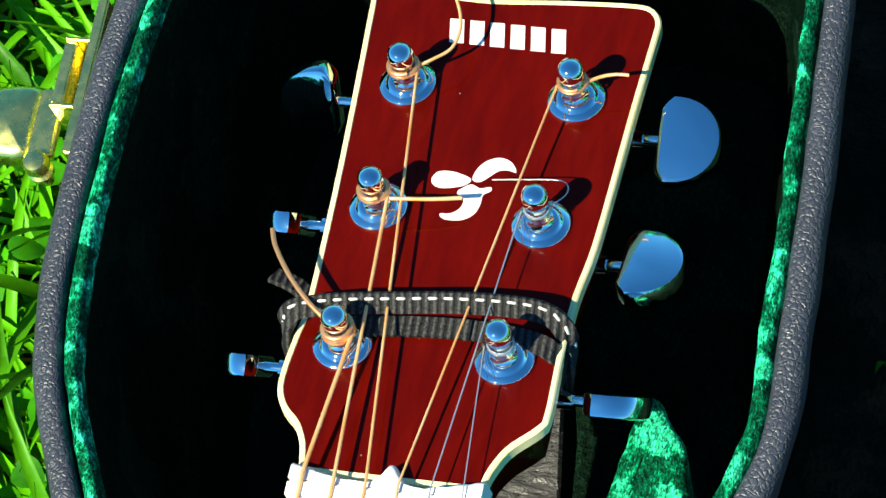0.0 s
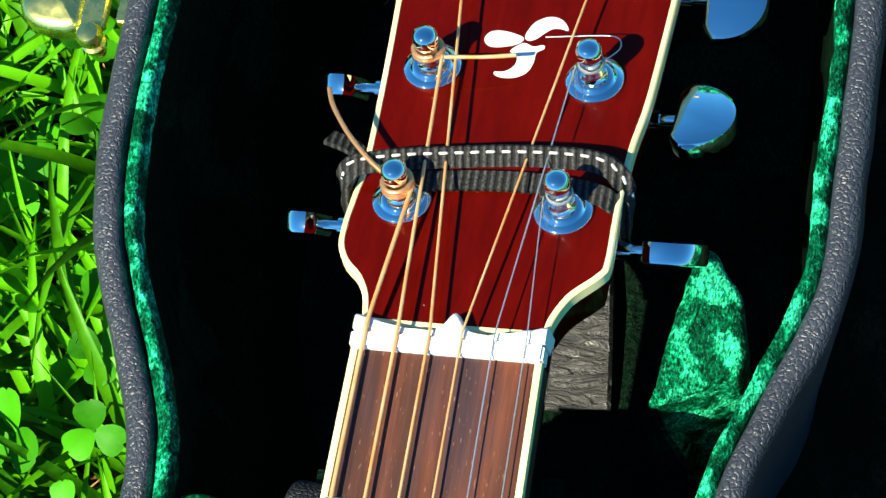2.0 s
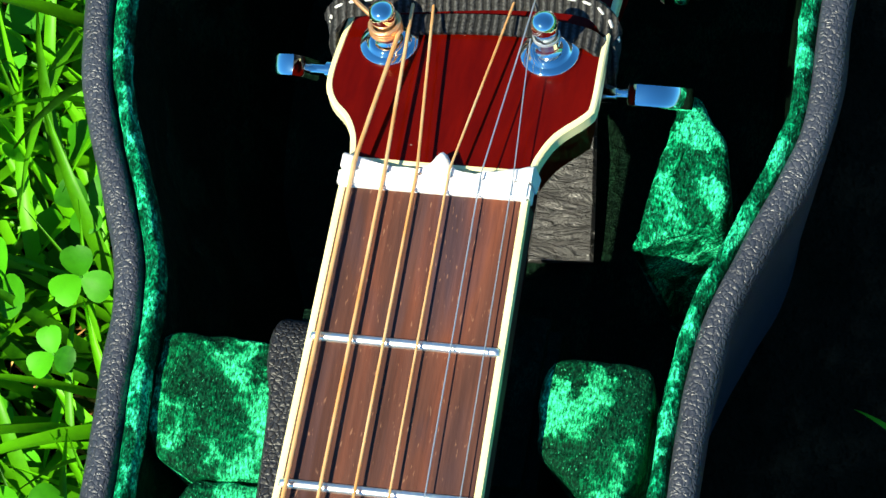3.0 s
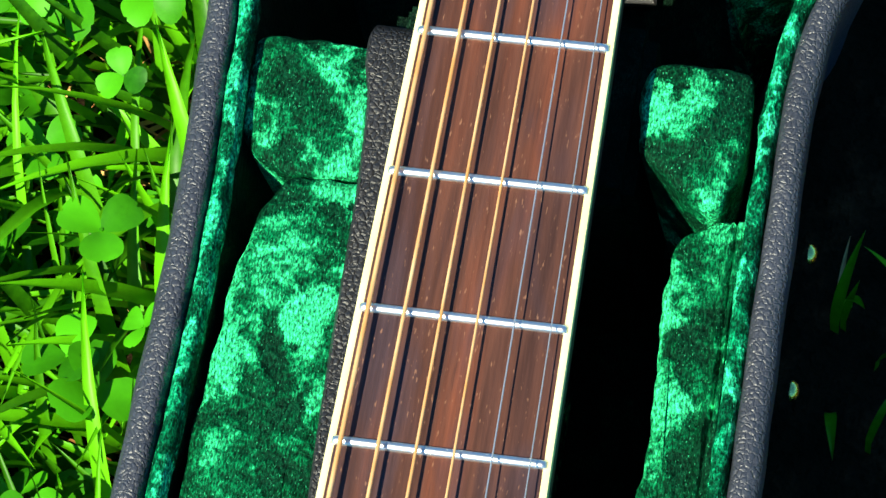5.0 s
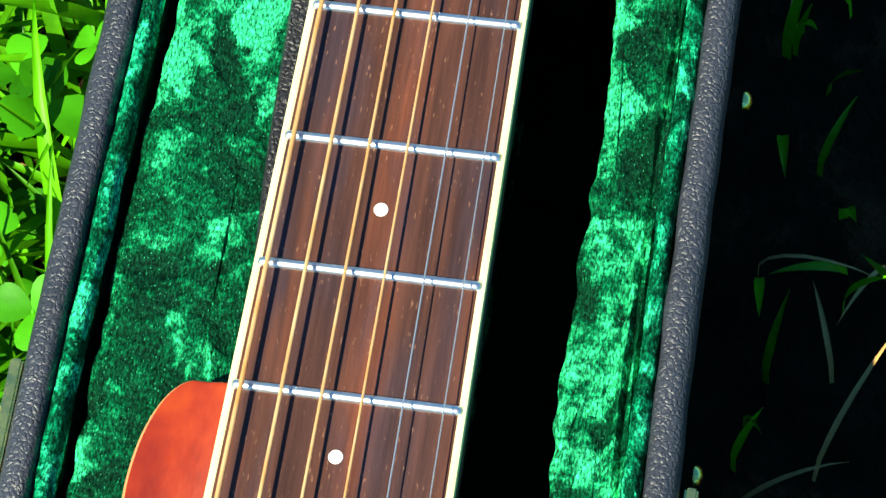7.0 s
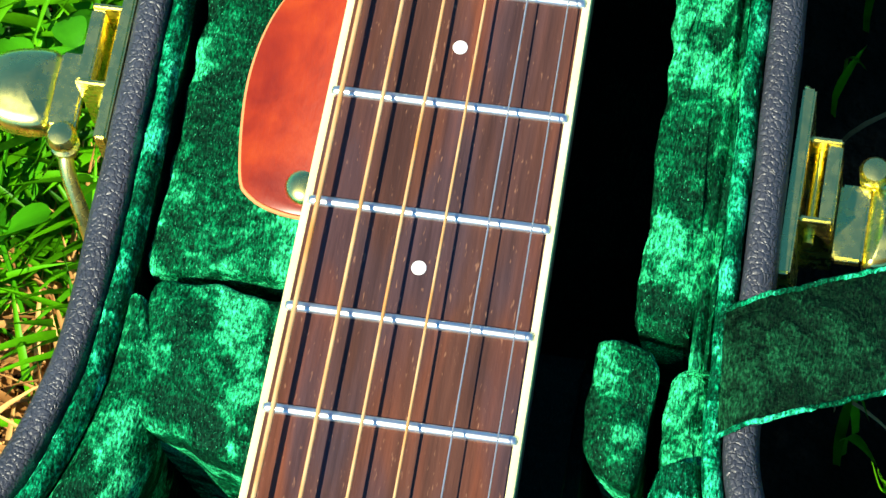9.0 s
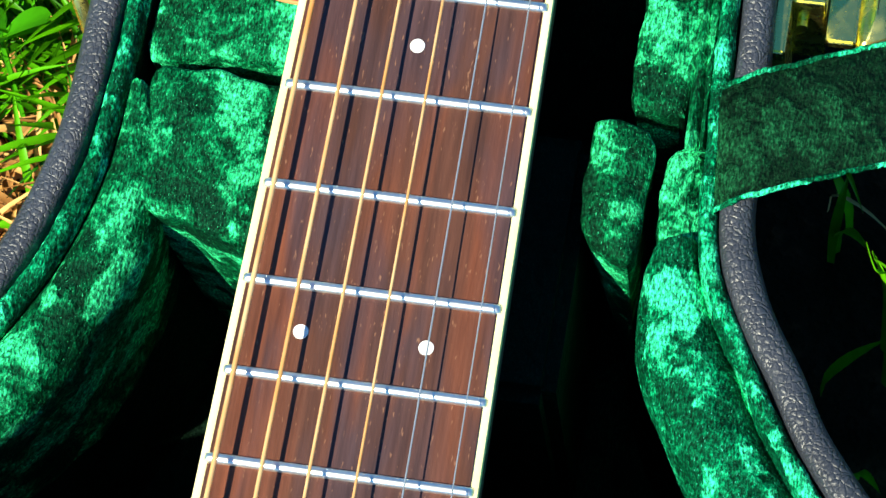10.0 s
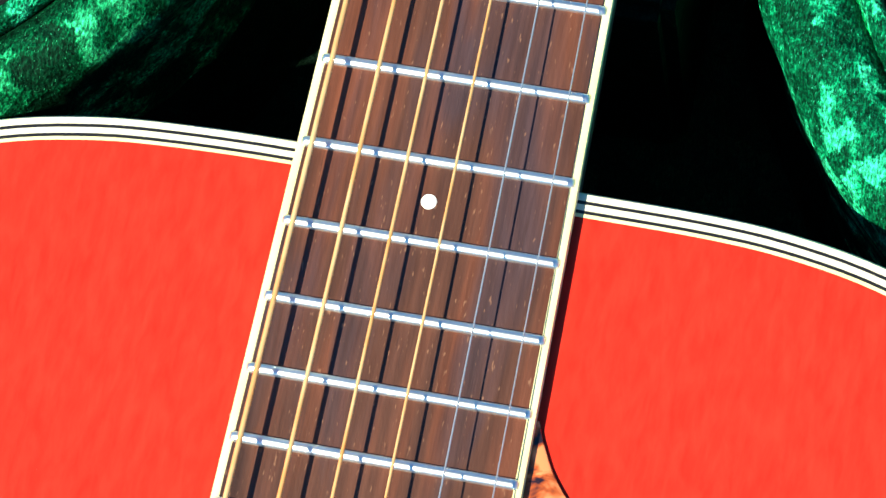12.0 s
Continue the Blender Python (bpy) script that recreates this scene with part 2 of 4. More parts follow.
GRASS = foliage("grass_blade", (0.004, 0.055, 0.001), (0.12, 0.50, 0.004), 0.4, 0.16)
CLOVER = foliage("clover_leaf", (0.010, 0.10, 0.001), (0.07, 0.42, 0.005), 0.5, 0.16)
STRAW = foliage("dry_straw", (0.22, 0.085, 0.02), (0.85, 0.50, 0.17), 0.6, 0.15)


def soil():
    m, t, b = material("soil_under_grass", (0.05, 0.04, 0.02), 0.95)
    b.inputs["Specular IOR Level"].default_value = 0.05
    v = coords(t)
    clump = grain(t, v, 40.0, 5.0, 0.65)
    fine = grain(t, v, 700.0, 4.0, 0.7)
    wide = grain(t, v, 0.6, 4.0)
    near = ramp(t, clump, [(0.35, (0.010, 0.008, 0.003)), (0.55, (0.026, 0.015, 0.007)), (0.75, (0.12, 0.05, 0.02))])
    far = ramp(t, wide, [(0.3, (0.05, 0.13, 0.012)), (0.7, (0.1, 0.2, 0.02))])
    away = t.nodes.new("ShaderNodeVectorMath")
    away.operation = "LENGTH"
    t.links.new(v, away.inputs[0])
    t.links.new(mix(t, ramp(t, away.outputs["Value"], [(0.30, grey(0.0)), (0.50, grey(1.0))]), near, far), b.inputs["Base Color"])
    relief(t, b, [(clump, 0.8, 0.02), (fine, 0.6, 0.003)])
    return m


SOIL = soil()


# ---- mesh tools ----
def part(name, verts, faces, mat, parent=None, label="", smooth=40.0, matrix=None):
    """One mesh object under a thing or a part."""
    me = bpy.data.meshes.new(name)
    if matrix is not None:
        verts = [matrix @ Vector(v) for v in verts]
    me.from_pydata([tuple(v) for v in verts], [], faces)
    bm = bmesh.new()
    bm.from_mesh(me)
    bmesh.ops.recalc_face_normals(bm, faces=bm.faces)
    bm.to_mesh(me)
    bm.free()
    if smooth:
        me.shade_smooth()
        me.set_sharp_from_angle(angle=radians(smooth))
    me.materials.append(mat)
    ob = new(name, me)
    if parent:
        ob.parent = parent
    if label:
        tagged(ob, label)
    return ob


def thing(name, label, category, group="", kind="", at=(0, 0, 0)):
    ob = new(name)
    ob.location = at
    ob.empty_display_size = 0.02
    return tagged(ob, label, category, group, kind)


def join(*shapes):
    verts, faces = [], []
    for v, f in shapes:
        n = len(verts)
        verts += [tuple(p) for p in v]
        faces += [tuple(i + n for i in face) for face in f]
    return verts, faces


def smooth_line(points, steps=8, closed=False):
    """Points on a Catmull-Rom curve through the given ones."""
    p = [Vector(q) for q in points]
    n = len(p)
    out = []
    for i in range(n if closed else n - 1):
        a, b, c, d = ((p[(i + k) % n] if closed else p[min(max(i + k, 0), n - 1)]) for k in (-1, 0, 1, 2))
        for s in range(steps):
            u = s / steps
            out.append(0.5 * (2 * b + (c - a) * u + (2 * a - 5 * b + 4 * c - d) * u * u + (3 * b - a - 3 * c + d) * u ** 3))
    if not closed:
        out.append(p[-1])
    return out


def evened(points, gap, closed=False):
    """The same line with points at even steps."""
    p = [Vector(q) for q in points] + ([Vector(points[0])] if closed else [])
    run = [0.0]
    for a, b in zip(p, p[1:]):
        run.append(run[-1] + (b - a).length)
    n = max(int(run[-1] / gap), 2)
    out, k = [], 0
    for i in range(n if closed else n + 1):
        s = run[-1] * i / n
        while k < len(p) - 2 and run[k + 1] < s:
            k += 1
        out.append(p[k].lerp(p[k + 1], (s - run[k]) / max(run[k + 1] - run[k], 1e-9)))
    return out


def sideways(points, closed):
    """Unit normals in the plan, to the right of the way the line runs."""
    n, out = len(points), []
    for i in range(n):
        a = points[(i - 1) % n] if closed or i else points[0]
        b = points[(i + 1) % n] if closed or i < n - 1 else points[-1]
        d = (b - a).normalized()
        out.append(Vector((d.y, -d.x)))
    return out


def sweep(points, profile, closed=False, wobble=None, ring=False):
    """A profile of (offset to the right, height) carried along a line in the plan. wobble(i, k, place) gives a shift (offset, height)."""
    side = sideways(points, closed)
    m, verts, faces = len(profile), [], []
    for i, (p, s) in enumerate(zip(points, side)):
        for k, (off, z) in enumerate(profile):
            if wobble:
                a, b = wobble(i, k, p)
                off, z = off + a, z + b
            verts.append((p.x + s.x * off, p.y + s.y * off, z))
    n = len(points)
    for i in range(n if closed else n - 1):
        j = (i + 1) % n
        for k in range(m if ring else m - 1):
            l = (k + 1) % m
            faces.append((i * m + k, j * m + k, j * m + l, i * m + l))
    if not closed and ring:
        faces += [tuple(range(m)), tuple(reversed(range((n - 1) * m, n * m)))]
    return verts, faces


def cushion(outline, bottom, top, soft, puff=0.0, rough=0.0, seed=0, under=0.0):
    """A padded block over an outline in the plan: rounded upper edge, slightly swollen top."""
    pts = [Vector(p) for p in outline]
    if sum(a.x * b.y - b.x * a.y for a, b in zip(pts, pts[1:] + pts[:1])) < 0:
        pts.reverse()
    side = sideways(pts, True)
    rings = [(under, bottom), (0, top - soft)] + [(soft * (1 - math.cos(a)), top - soft * (1 - math.sin(a))) for a in (0.4, 0.8, 1.2, 1.57)]
    verts, faces, n = [], [], len(pts)
    mid = sum(pts, Vector((0, 0))) / n
    for inset, z in rings:
        for p, s in zip(pts, side):
            q = p - s * inset
            w = noise.noise((p.x * 160, p.y * 160, z * 90 + seed)) * rough
            verts.append((q.x + s.x * w, q.y + s.y * w, z + w * 0.5))
    last = len(rings) - 1
    for step in (0.75, 0.5, 0.25):
        for i in range(n):
            a = Vector(verts[last * n + i])
            q = Vector((mid.x, mid.y)).lerp(Vector((a.x, a.y)), step)
            w = noise.noise((q.x * 110, q.y * 110, seed + 3.3)) * rough
            verts.append((q.x, q.y, top + puff * (1 - step * step) + w))
    total = len(rings) + 3
    for r in range(total - 1):
        for i in range(n):
            j = (i + 1) % n
            faces.append((r * n + i, r * n + j, (r + 1) * n + j, (r + 1) * n + i))
    faces.append(tuple(range((total - 1) * n, total * n)))
    faces.append(tuple(reversed(range(n))))
    return verts, faces


def tube(points, radius, segs=8, flat=1.0):
    """A round bar along points in space; radius may be a list."""
    p = [Vector(q) for q in points]
    n = len(p)
    r = radius if isinstance(radius, (list, tuple)) else [radius] * n
    verts, faces, up = [], [], Vector((0.13, 0.21, 1)).normalized()
    for i in range(n):
        d = (p[min(i + 1, n - 1)] - p[max(i - 1, 0)]).normalized()
        a = d.cross(up)
        a = a.normalized() if a.length > 1e-4 else Vector((1, 0, 0))
        b = a.cross(d).normalized()
        up = b
        for k in range(segs):
            t = 2 * math.pi * k / segs
            verts.append(p[i] + r[i] * (math.cos(t) * a + math.sin(t) * flat * b))
    for i in range(n - 1):
        for k in range(segs):
            l = (k + 1) % segs
            faces.append((i * segs + k, i * segs + l, (i + 1) * segs + l, (i + 1) * segs + k))
    faces += [tuple(range(segs)), tuple(range((n - 1) * segs, n * segs))]
    return verts, faces


def lathe(profile, segs=28):
    """Turned about z: (radius, height) from bottom to top."""
    verts, faces, m = [], [], len(profile)
    for k in range(segs):
        c, s = math.cos(2 * math.pi * k / segs), math.sin(2 * math.pi * k / segs)
        verts += [(r * c, r * s, z) for r, z in profile]
    for k in range(segs):
        l = (k + 1) % segs
        for i in range(m - 1):
            faces.append((k * m + i, l * m + i, l * m + i + 1, k * m + i + 1))
    faces += [tuple(k * m for k in range(segs)), tuple(k * m + m - 1 for k in range(segs))]
    return verts, faces


def slab(outline, low, high, edge=0.0):
    """An outline in the plan with thickness and a small bevel on its upper edge."""
    pts = [Vector(p) for p in outline]
    if sum(a.x * b.y - b.x * a.y for a, b in zip(pts, pts[1:] + pts[:1])) < 0:
        pts.reverse()
    side, n = sideways(pts, True), len(pts)
    rings = [(0, low), (0, high - edge), (edge * 0.3, high - edge * 0.3), (edge, high)] if edge else [(0, low), (0, high)]
    verts = [(p.x - s.x * o, p.y - s.y * o, z) for o, z in rings for p, s in zip(pts, side)]
    faces = [(r * n + i, r * n + (i + 1) % n, (r + 1) * n + (i + 1) % n, (r + 1) * n + i) for r in range(len(rings) - 1) for i in range(n)]
    return verts, faces + [tuple(range(n))[::-1], tuple(range((len(rings) - 1) * n, len(rings) * n))]


def block(x0, x1, y0, y1, z0, z1, edge=0.0006):
    """A box with all edges bevelled."""
    bm = bmesh.new()
    bmesh.ops.create_cube(bm, size=1)
    for v in bm.verts:
        v.co = ((x0 + x1) / 2 + v.co.x * (x1 - x0), (y0 + y1) / 2 + v.co.y * (y1 - y0), (z0 + z1) / 2 + v.co.z * (z1 - z0))
    if edge:
        bmesh.ops.bevel(bm, geom=bm.edges[:], offset=edge, segments=2, affect="EDGES")
    verts = [tuple(v.co) for v in bm.verts]
    faces = [tuple(v.index for v in f.verts) for f in bm.faces]
    bm.verts.index_update()
    faces = [tuple(v.index for v in f.verts) for f in bm.faces]
    bm.free()
    return verts, faces


def moved(shape, matrix):
    return [matrix @ Vector(v) for v in shape[0]], shape[1]


def mm(points):
    return [Vector([c * 0.001 for c in p]) for p in points]


# ---- ground ----
def ground_height(x, y):
    return 0.006 * noise.noise((x * 9, y * 9, 0.5)) - 0.004


def ground_sheet():
    steps = [-900, -200, -40, -8, -2, -0.9] + [-0.5 + 0.05 * i for i in range(21)] + [0.9, 2, 8, 40, 200, 900]
    n = len(steps)
    verts = [(x, y - 0.2, ground_height(x, y) if abs(x) < 0.6 and abs(y) < 0.6 else -0.004) for y in steps for x in steps]
    faces = [(j * n + i, j * n + i + 1, (j + 1) * n + i + 1, (j + 1) * n + i) for j in range(n - 1) for i in range(n - 1)]
    return verts, faces


ground = part("ground", *ground_sheet(), SOIL)
tagged(ground, "dark soil and thatch under long grass", "ground", kind="structure")


# ---- guitar case ----
case = thing("guitar_case", "open grey pebbled vinyl guitar case with green plush lining", "guitar case")
RIGHT = [(-5, 190), (45, 187), (72, 174), (81, 152), (83, 125), (84, 95), (84.6, 60), (84.8, 34), (81.2, 17), (76.5, 4), (69.2, -17), (67.2, -31), (66.6, -48), (66.8, -110),
         (67.6, -170), (69.2, -215), (70.4, -250), (71.4, -274), (75.2, -287.5), (83.7, -302.5), (93.8, -319), (110, -336.5), (146, -362), (186, -400), (212, -450), (206, -520),
         (190, -580), (198, -640), (226, -700), (236, -770), (208, -845), (120, -890), (0, -900)]
LEFT = [(-120, -890), (-208, -845), (-236, -770), (-226, -700), (-198, -640), (-190, -580), (-206, -520), (-212, -450), (-186, -402), (-146, -368), (-112, -340),
        (-93, -320), (-82.5, -303), (-75.8, -283), (-73.2, -263), (-72.8, -230), (-72.9, -180), (-72, -110), (-72.2, -75), (-74, -44), (-74.6, -28), (-77.4, -15), (-83, -0.5),
        (-89.6, 15), (-94.2, 29), (-97, 45), (-98.2, 65), (-97.7, 100), (-95.5, 125), (-90, 155), (-78, 176), (-50, 187)]
OUTLINE = evened(smooth_line(mm(RIGHT + LEFT), 10, True), 0.0035, True)


def rim_wobble(i, k, p):
    w = noise.noise((p.x * 70, p.y * 70, 2.0 + k * 0.13)) * 0.0005
    return w, w * 0.6


def lip_wobble(i, k, p):
    w = noise.noise((p.x * 95, p.y * 95, 7.0 + k * 0.1)) + 0.6 * noise.noise((p.x * 320, p.y * 320, 9.0 + k * 0.3))
    return w * 0.0006, w * 0.0005 + (0.0066 if p.x < -0.06 and k == 8 else 0.0026 if p.x < -0.06 and k == 7 else 0)


def wall_wobble(i, k, p):
    """The darkened wall lining reaches higher on the left, to imitate shade under the lip."""
    return 0.0, 0.0058 if p.x < -0.06 and k in (1, 2) else 0.0


SHELL = [(0.0275, 0.0015), (0.0200, 0.0015), (0.0185, 0.012), (0.0002, 0.0960), (0.0005, 0.0987), (0.0016, 0.1005), (0.0035, 0.1011), (0.0057, 0.1011), (0.0067, 0.1005), (0.0073, 0.0990), (0.0075, 0.095)]
LIP = [(0.0072, 0.090), (0.0077, 0.0965), (0.0082, 0.0987), (0.0092, 0.0998), (0.0104, 0.0999), (0.0112, 0.0992), (0.0118, 0.0972), (0.0121, 0.093), (0.0121, 0.088)]
WALLED = [(0.0250, 0.012), (0.0077, 0.0885), (0.0119, 0.0885), (0.0155, 0.07), (0.0292, 0.012)]
part("wall_lining", *sweep(OUTLINE, WALLED, True, wall_wobble, ring=True), VELVET_SHADED, case, "dark green plush wall lining", 80)
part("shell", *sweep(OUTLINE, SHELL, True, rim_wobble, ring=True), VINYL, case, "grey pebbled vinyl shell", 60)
part("lining", *sweep(OUTLINE, LIP, True, lip_wobble, ring=True), VELVET_BRIGHT, case, "green plush lining", 80)
inside = [p + s * 0.0250 for p, s in zip(OUTLINE, sideways(OUTLINE, True))][::2]
part("bottom", *slab([p + s * 0.0210 for p, s in zip(OUTLINE[::2], sideways(OUTLINE[::2], True))], 0.0005, 0.006), VINYL, case)
part("floor_lining", *slab(inside, 0.0065, 0.0125), VELVET_SHADED, case, "dark green plush floor")


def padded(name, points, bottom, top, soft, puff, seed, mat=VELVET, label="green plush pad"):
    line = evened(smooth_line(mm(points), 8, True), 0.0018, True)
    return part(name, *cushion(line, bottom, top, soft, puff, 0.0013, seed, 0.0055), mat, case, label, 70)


def corner_box(x0, x1, y0, y1, r):
    """A box outline with softened corners, for a smooth line."""
    return [(x0 + r, y0), ((x0 + x1) / 2, y0), (x1 - r, y0), (x1 - r * 0.3, y0 + r * 0.3), (x1, y0 + r), (x1, (y0 + y1) / 2), (x1, y1 - r), (x1 - r * 0.3, y1 - r * 0.3),
            (x1 - r, y1), ((x0 + x1) / 2, y1), (x0 + r, y1), (x0 + r * 0.3, y1 - r * 0.3), (x0, y1 - r), (x0, (y0 + y1) / 2), (x0, y0 + r), (x0 + r * 0.3, y0 + r * 0.3)]


# neck rests near the headstock
padded("neck_rest", [(-62.4, -32), (-50, -30.4), (-38, -30.4), (-33.5, -33), (-32.6, -45), (-33, -62), (-37, -63.6), (-48, -64.5), (-55, -61.8), (-61, -57.5), (-63.4, -52), (-63.2, -42)],
       0.0125, 0.0935, 0.0022, 0.0008, 1.0)
padded("neck_rest", [(27.8, -31.4), (33, -29.9), (40, -29.5), (47, -29.6), (52, -31.6), (52.8, -42), (51.8, -54), (47.2, -63.8), (41, -61), (35.9, -58), (29.8, -53.6), (28.2, -48), (27.6, -39)],
       0.0125, 0.0985, 0.0026, 0.0006, 2.0)
# wedge pad at the head end, cut to the outline of a sunlit patch and brightened
padded("sun_patch_pad", [(38.9, 5.4), (46, 8.6), (52.5, 11.6), (57.6, 14.6), (59.0, 21), (57.4, 30.5), (53.8, 38), (48.7, 44.6), (45.0, 45.6), (43.6, 39), (42.6, 31), (40.6, 19), (39.2, 10)], 0.0125, 0.0795, 0.0028, 0.0012, 8.0, VELVET_BRIGHT)
# box for small things beside the neck, and the pad across from it
padded("compartment_lid", [(-48, -66), (-40, -65.2), (-28, -65.5), (-22, -70), (-22, -150), (-22, -235), (-24, -249), (-34, -250.5), (-45.6, -250.8), (-56, -253), (-59.5, -249), (-59, -220),
                           (-59.5, -180), (-59, -145), (-58, -110), (-56, -88), (-53, -72.5)], 0.0125, 0.0937, 0.002, 0.0008, 3.0)
padded("side_pad", [(41, -69), (46, -65.5), (51.8, -64.4), (54.3, -70), (54.1, -110), (54.4, -160), (54.4, -205), (54.7, -240), (54.2, -250), (53.2, -250.9), (48, -250.8), (43.4, -250.9), (42.6, -250), (42.2, -244), (41.2, -217), (39.9, -166),
                    (40.1, -121), (39, -89), (38.9, -76)], 0.0125, 0.0932, 0.0025, 0.0004, 4.0)
# cross rests at the body end
padded("body_rest", [(-56.5, -256), (-44.5, -253.9), (-31, -255.2), (-25, -258), (-24, -275), (-25, -291), (-31, -292.4), (-43, -288.5), (-53.5, -285), (-57, -278), (-57.8, -266)],
       0.0125, 0.0962, 0.0025, 0.001, 5.0)
padded("body_rest", [(35.6, -255.3), (36.4, -254.9), (41, -254.9), (46.2, -254.8), (48.0, -257), (49.0, -268), (49, -277.5), (47.6, -285), (43.5, -284.8), (39.6, -282.5), (37.2, -279), (35.8, -270), (35.2, -260)],
       0.0125, 0.0962, 0.0022, 0.0006, 6.0)
padded("lining_fold", [(51.5, -262), (54.5, -257), (58, -256), (60, -262), (61, -272), (62.5, -283), (57, -286), (52.5, -280), (51, -270)], 0.0125, 0.0925, 0.0028, 0.0012, 7.0)
# lining bunched in long folds between the side pad and the rim
FOLDS = [(0.0112, 0.05), (0.0113, 0.0950), (0.0121, 0.0970), (0.0130, 0.0962), (0.0135, 0.0944), (0.0142, 0.0958), (0.0150, 0.0962), (0.0157, 0.0945), (0.0163, 0.0925), (0.0166, 0.05)]


def fold_wobble(i, k, p):
    w = noise.noise((p.x * 120, p.y * 45, 11.0 + k * 0.7)) + 0.6 * noise.noise((p.x * 300, p.y * 170, 12.0 + k * 0.9))
    return w * 0.0007, w * 0.0011


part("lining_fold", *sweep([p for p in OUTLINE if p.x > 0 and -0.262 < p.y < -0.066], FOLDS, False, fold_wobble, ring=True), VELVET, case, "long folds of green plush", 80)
# unseen blocks that run on under the neck, added to keep sun off the floor
part("cradle", *block(-0.0320, 0.0285, -0.062, -0.0175, 0.0125, 0.0915, 0.003), VELVET_SHADED, case, "dark green plush cradle under the neck", 50)
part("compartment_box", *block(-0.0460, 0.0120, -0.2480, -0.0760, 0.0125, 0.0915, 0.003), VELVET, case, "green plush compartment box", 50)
part("cradle", *block(-0.0245, 0.0360, -0.315, -0.257, 0.0125, 0.0905, 0.003), VELVET_SHADED, case, "dark green plush cradle under the neck", 50)


# thick bolsters round the upper bout
BOLSTER = [(0.0115, 0.012), (0.0116, 0.0900), (0.0120, 0.0935), (0.0140, 0.0965), (0.0175, 0.0980), (0.0215, 0.0974), (0.0245, 0.0950), (0.0265, 0.0905), (0.0270, 0.085), (0.0256, 0.075), (0.0235, 0.055), (0.022, 0.012)]
for wide, keep in ((0.20, lambda p: p.x > 0 and -0.53 < p.y < -0.276), (-0.06, lambda p: p.x < 0 and -0.53 < p.y < -0.257)):
    line = [p for p in OUTLINE if keep(p)]
    first = line[0] if line[0].y > line[-1].y else line[-1]

    def bolster_wobble(i, k, p):
        w = noise.noise((p.x * 60, p.y * 60, 4.0 + k * 0.2)) + 0.5 * noise.noise((p.x * 190, p.y * 190, 5.0 + k * 0.4))
        thin = 1 - min((p - first).length / (0.024 if wide > 0 else 0.034), 1.0)
        return w * 0.0010 + (wide - thin * thin * (0.6 if wide > 0 else 0.62)) * (BOLSTER[k][0] - 0.0115), w * 0.0011

    # the right bolster gets the brightened plush, for the sun on it
    part("bolster", *sweep(line, BOLSTER, False, bolster_wobble, ring=True), VELVET_BRIGHT if wide > 0 else VELVET, case, "thick green plush bolster", 70)


# stay strap of the lid
def stay():
    line = smooth_line([(0.0602, -0.2608, 0.0972), (0.0625, -0.2598, 0.1006), (0.067, -0.2578, 0.1026), (0.078, -0.2535, 0.1034), (0.098, -0.2455, 0.102), (0.130, -0.232, 0.09), (0.170, -0.216, 0.055), (0.210, -0.20, 0.012)], 8)
    verts, faces, m = [], [], 9
    across = Vector((-0.10, 1.0, 0)).normalized()
    for i, p in enumerate(line):
        for low in (0, 1):
            for k in range(m):
                u = k / (m - 1) - 0.5
                q = p + across * u * 0.0264
                w = 0.0004 * noise.noise((q.x * 150, q.y * 150, 1))
                verts.append((q.x, q.y + (0.0006 * noise.noise((q.x * 300, k, 3)) if k in (0, m - 1) else 0), q.z + w - 0.0014 * low - (0.0005 if k in (0, m - 1) and not low else 0)))
    n, w = len(line), 2 * m
    for i in range(n - 1):
        for k in range(m - 1):
            faces.append((i * w + k, (i + 1) * w + k, (i + 1) * w + k + 1, i * w + k + 1))
            faces.append((i * w + m + k + 1, (i + 1) * w + m + k + 1, (i + 1) * w + m + k, i * w + m + k))
        for a, b in ((0, m), (m - 1, 2 * m - 1)):
            faces.append((i * w + a, i * w + b, (i + 1) * w + b, (i + 1) * w + a))
    for i in (0, n - 1):
        faces += [(i * w + k, i * w + k + 1, i * w + m + k + 1, i * w + m + k) for k in range(m - 1)]
    return verts, faces


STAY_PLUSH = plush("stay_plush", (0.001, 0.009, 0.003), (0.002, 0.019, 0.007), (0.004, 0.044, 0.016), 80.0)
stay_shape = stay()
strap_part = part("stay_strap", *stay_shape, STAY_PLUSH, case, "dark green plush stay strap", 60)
for k in (0, 8):
    run = [Vector(stay_shape[0][i]) for i in range(k, len(stay_shape[0]), 18)]
    run = [p + Vector((0, 0.0003 * noise.noise((p.x * 700, k, 5)), 0.0001)) for p in evened(run, 0.0012)]
    part("selvedge", *tube(run, [0.0006 + 0.00025 * noise.noise((p.x * 900, k, 6)) for p in run], 6), VELVET_BRIGHT, strap_part, "pale green frayed edge", 80)


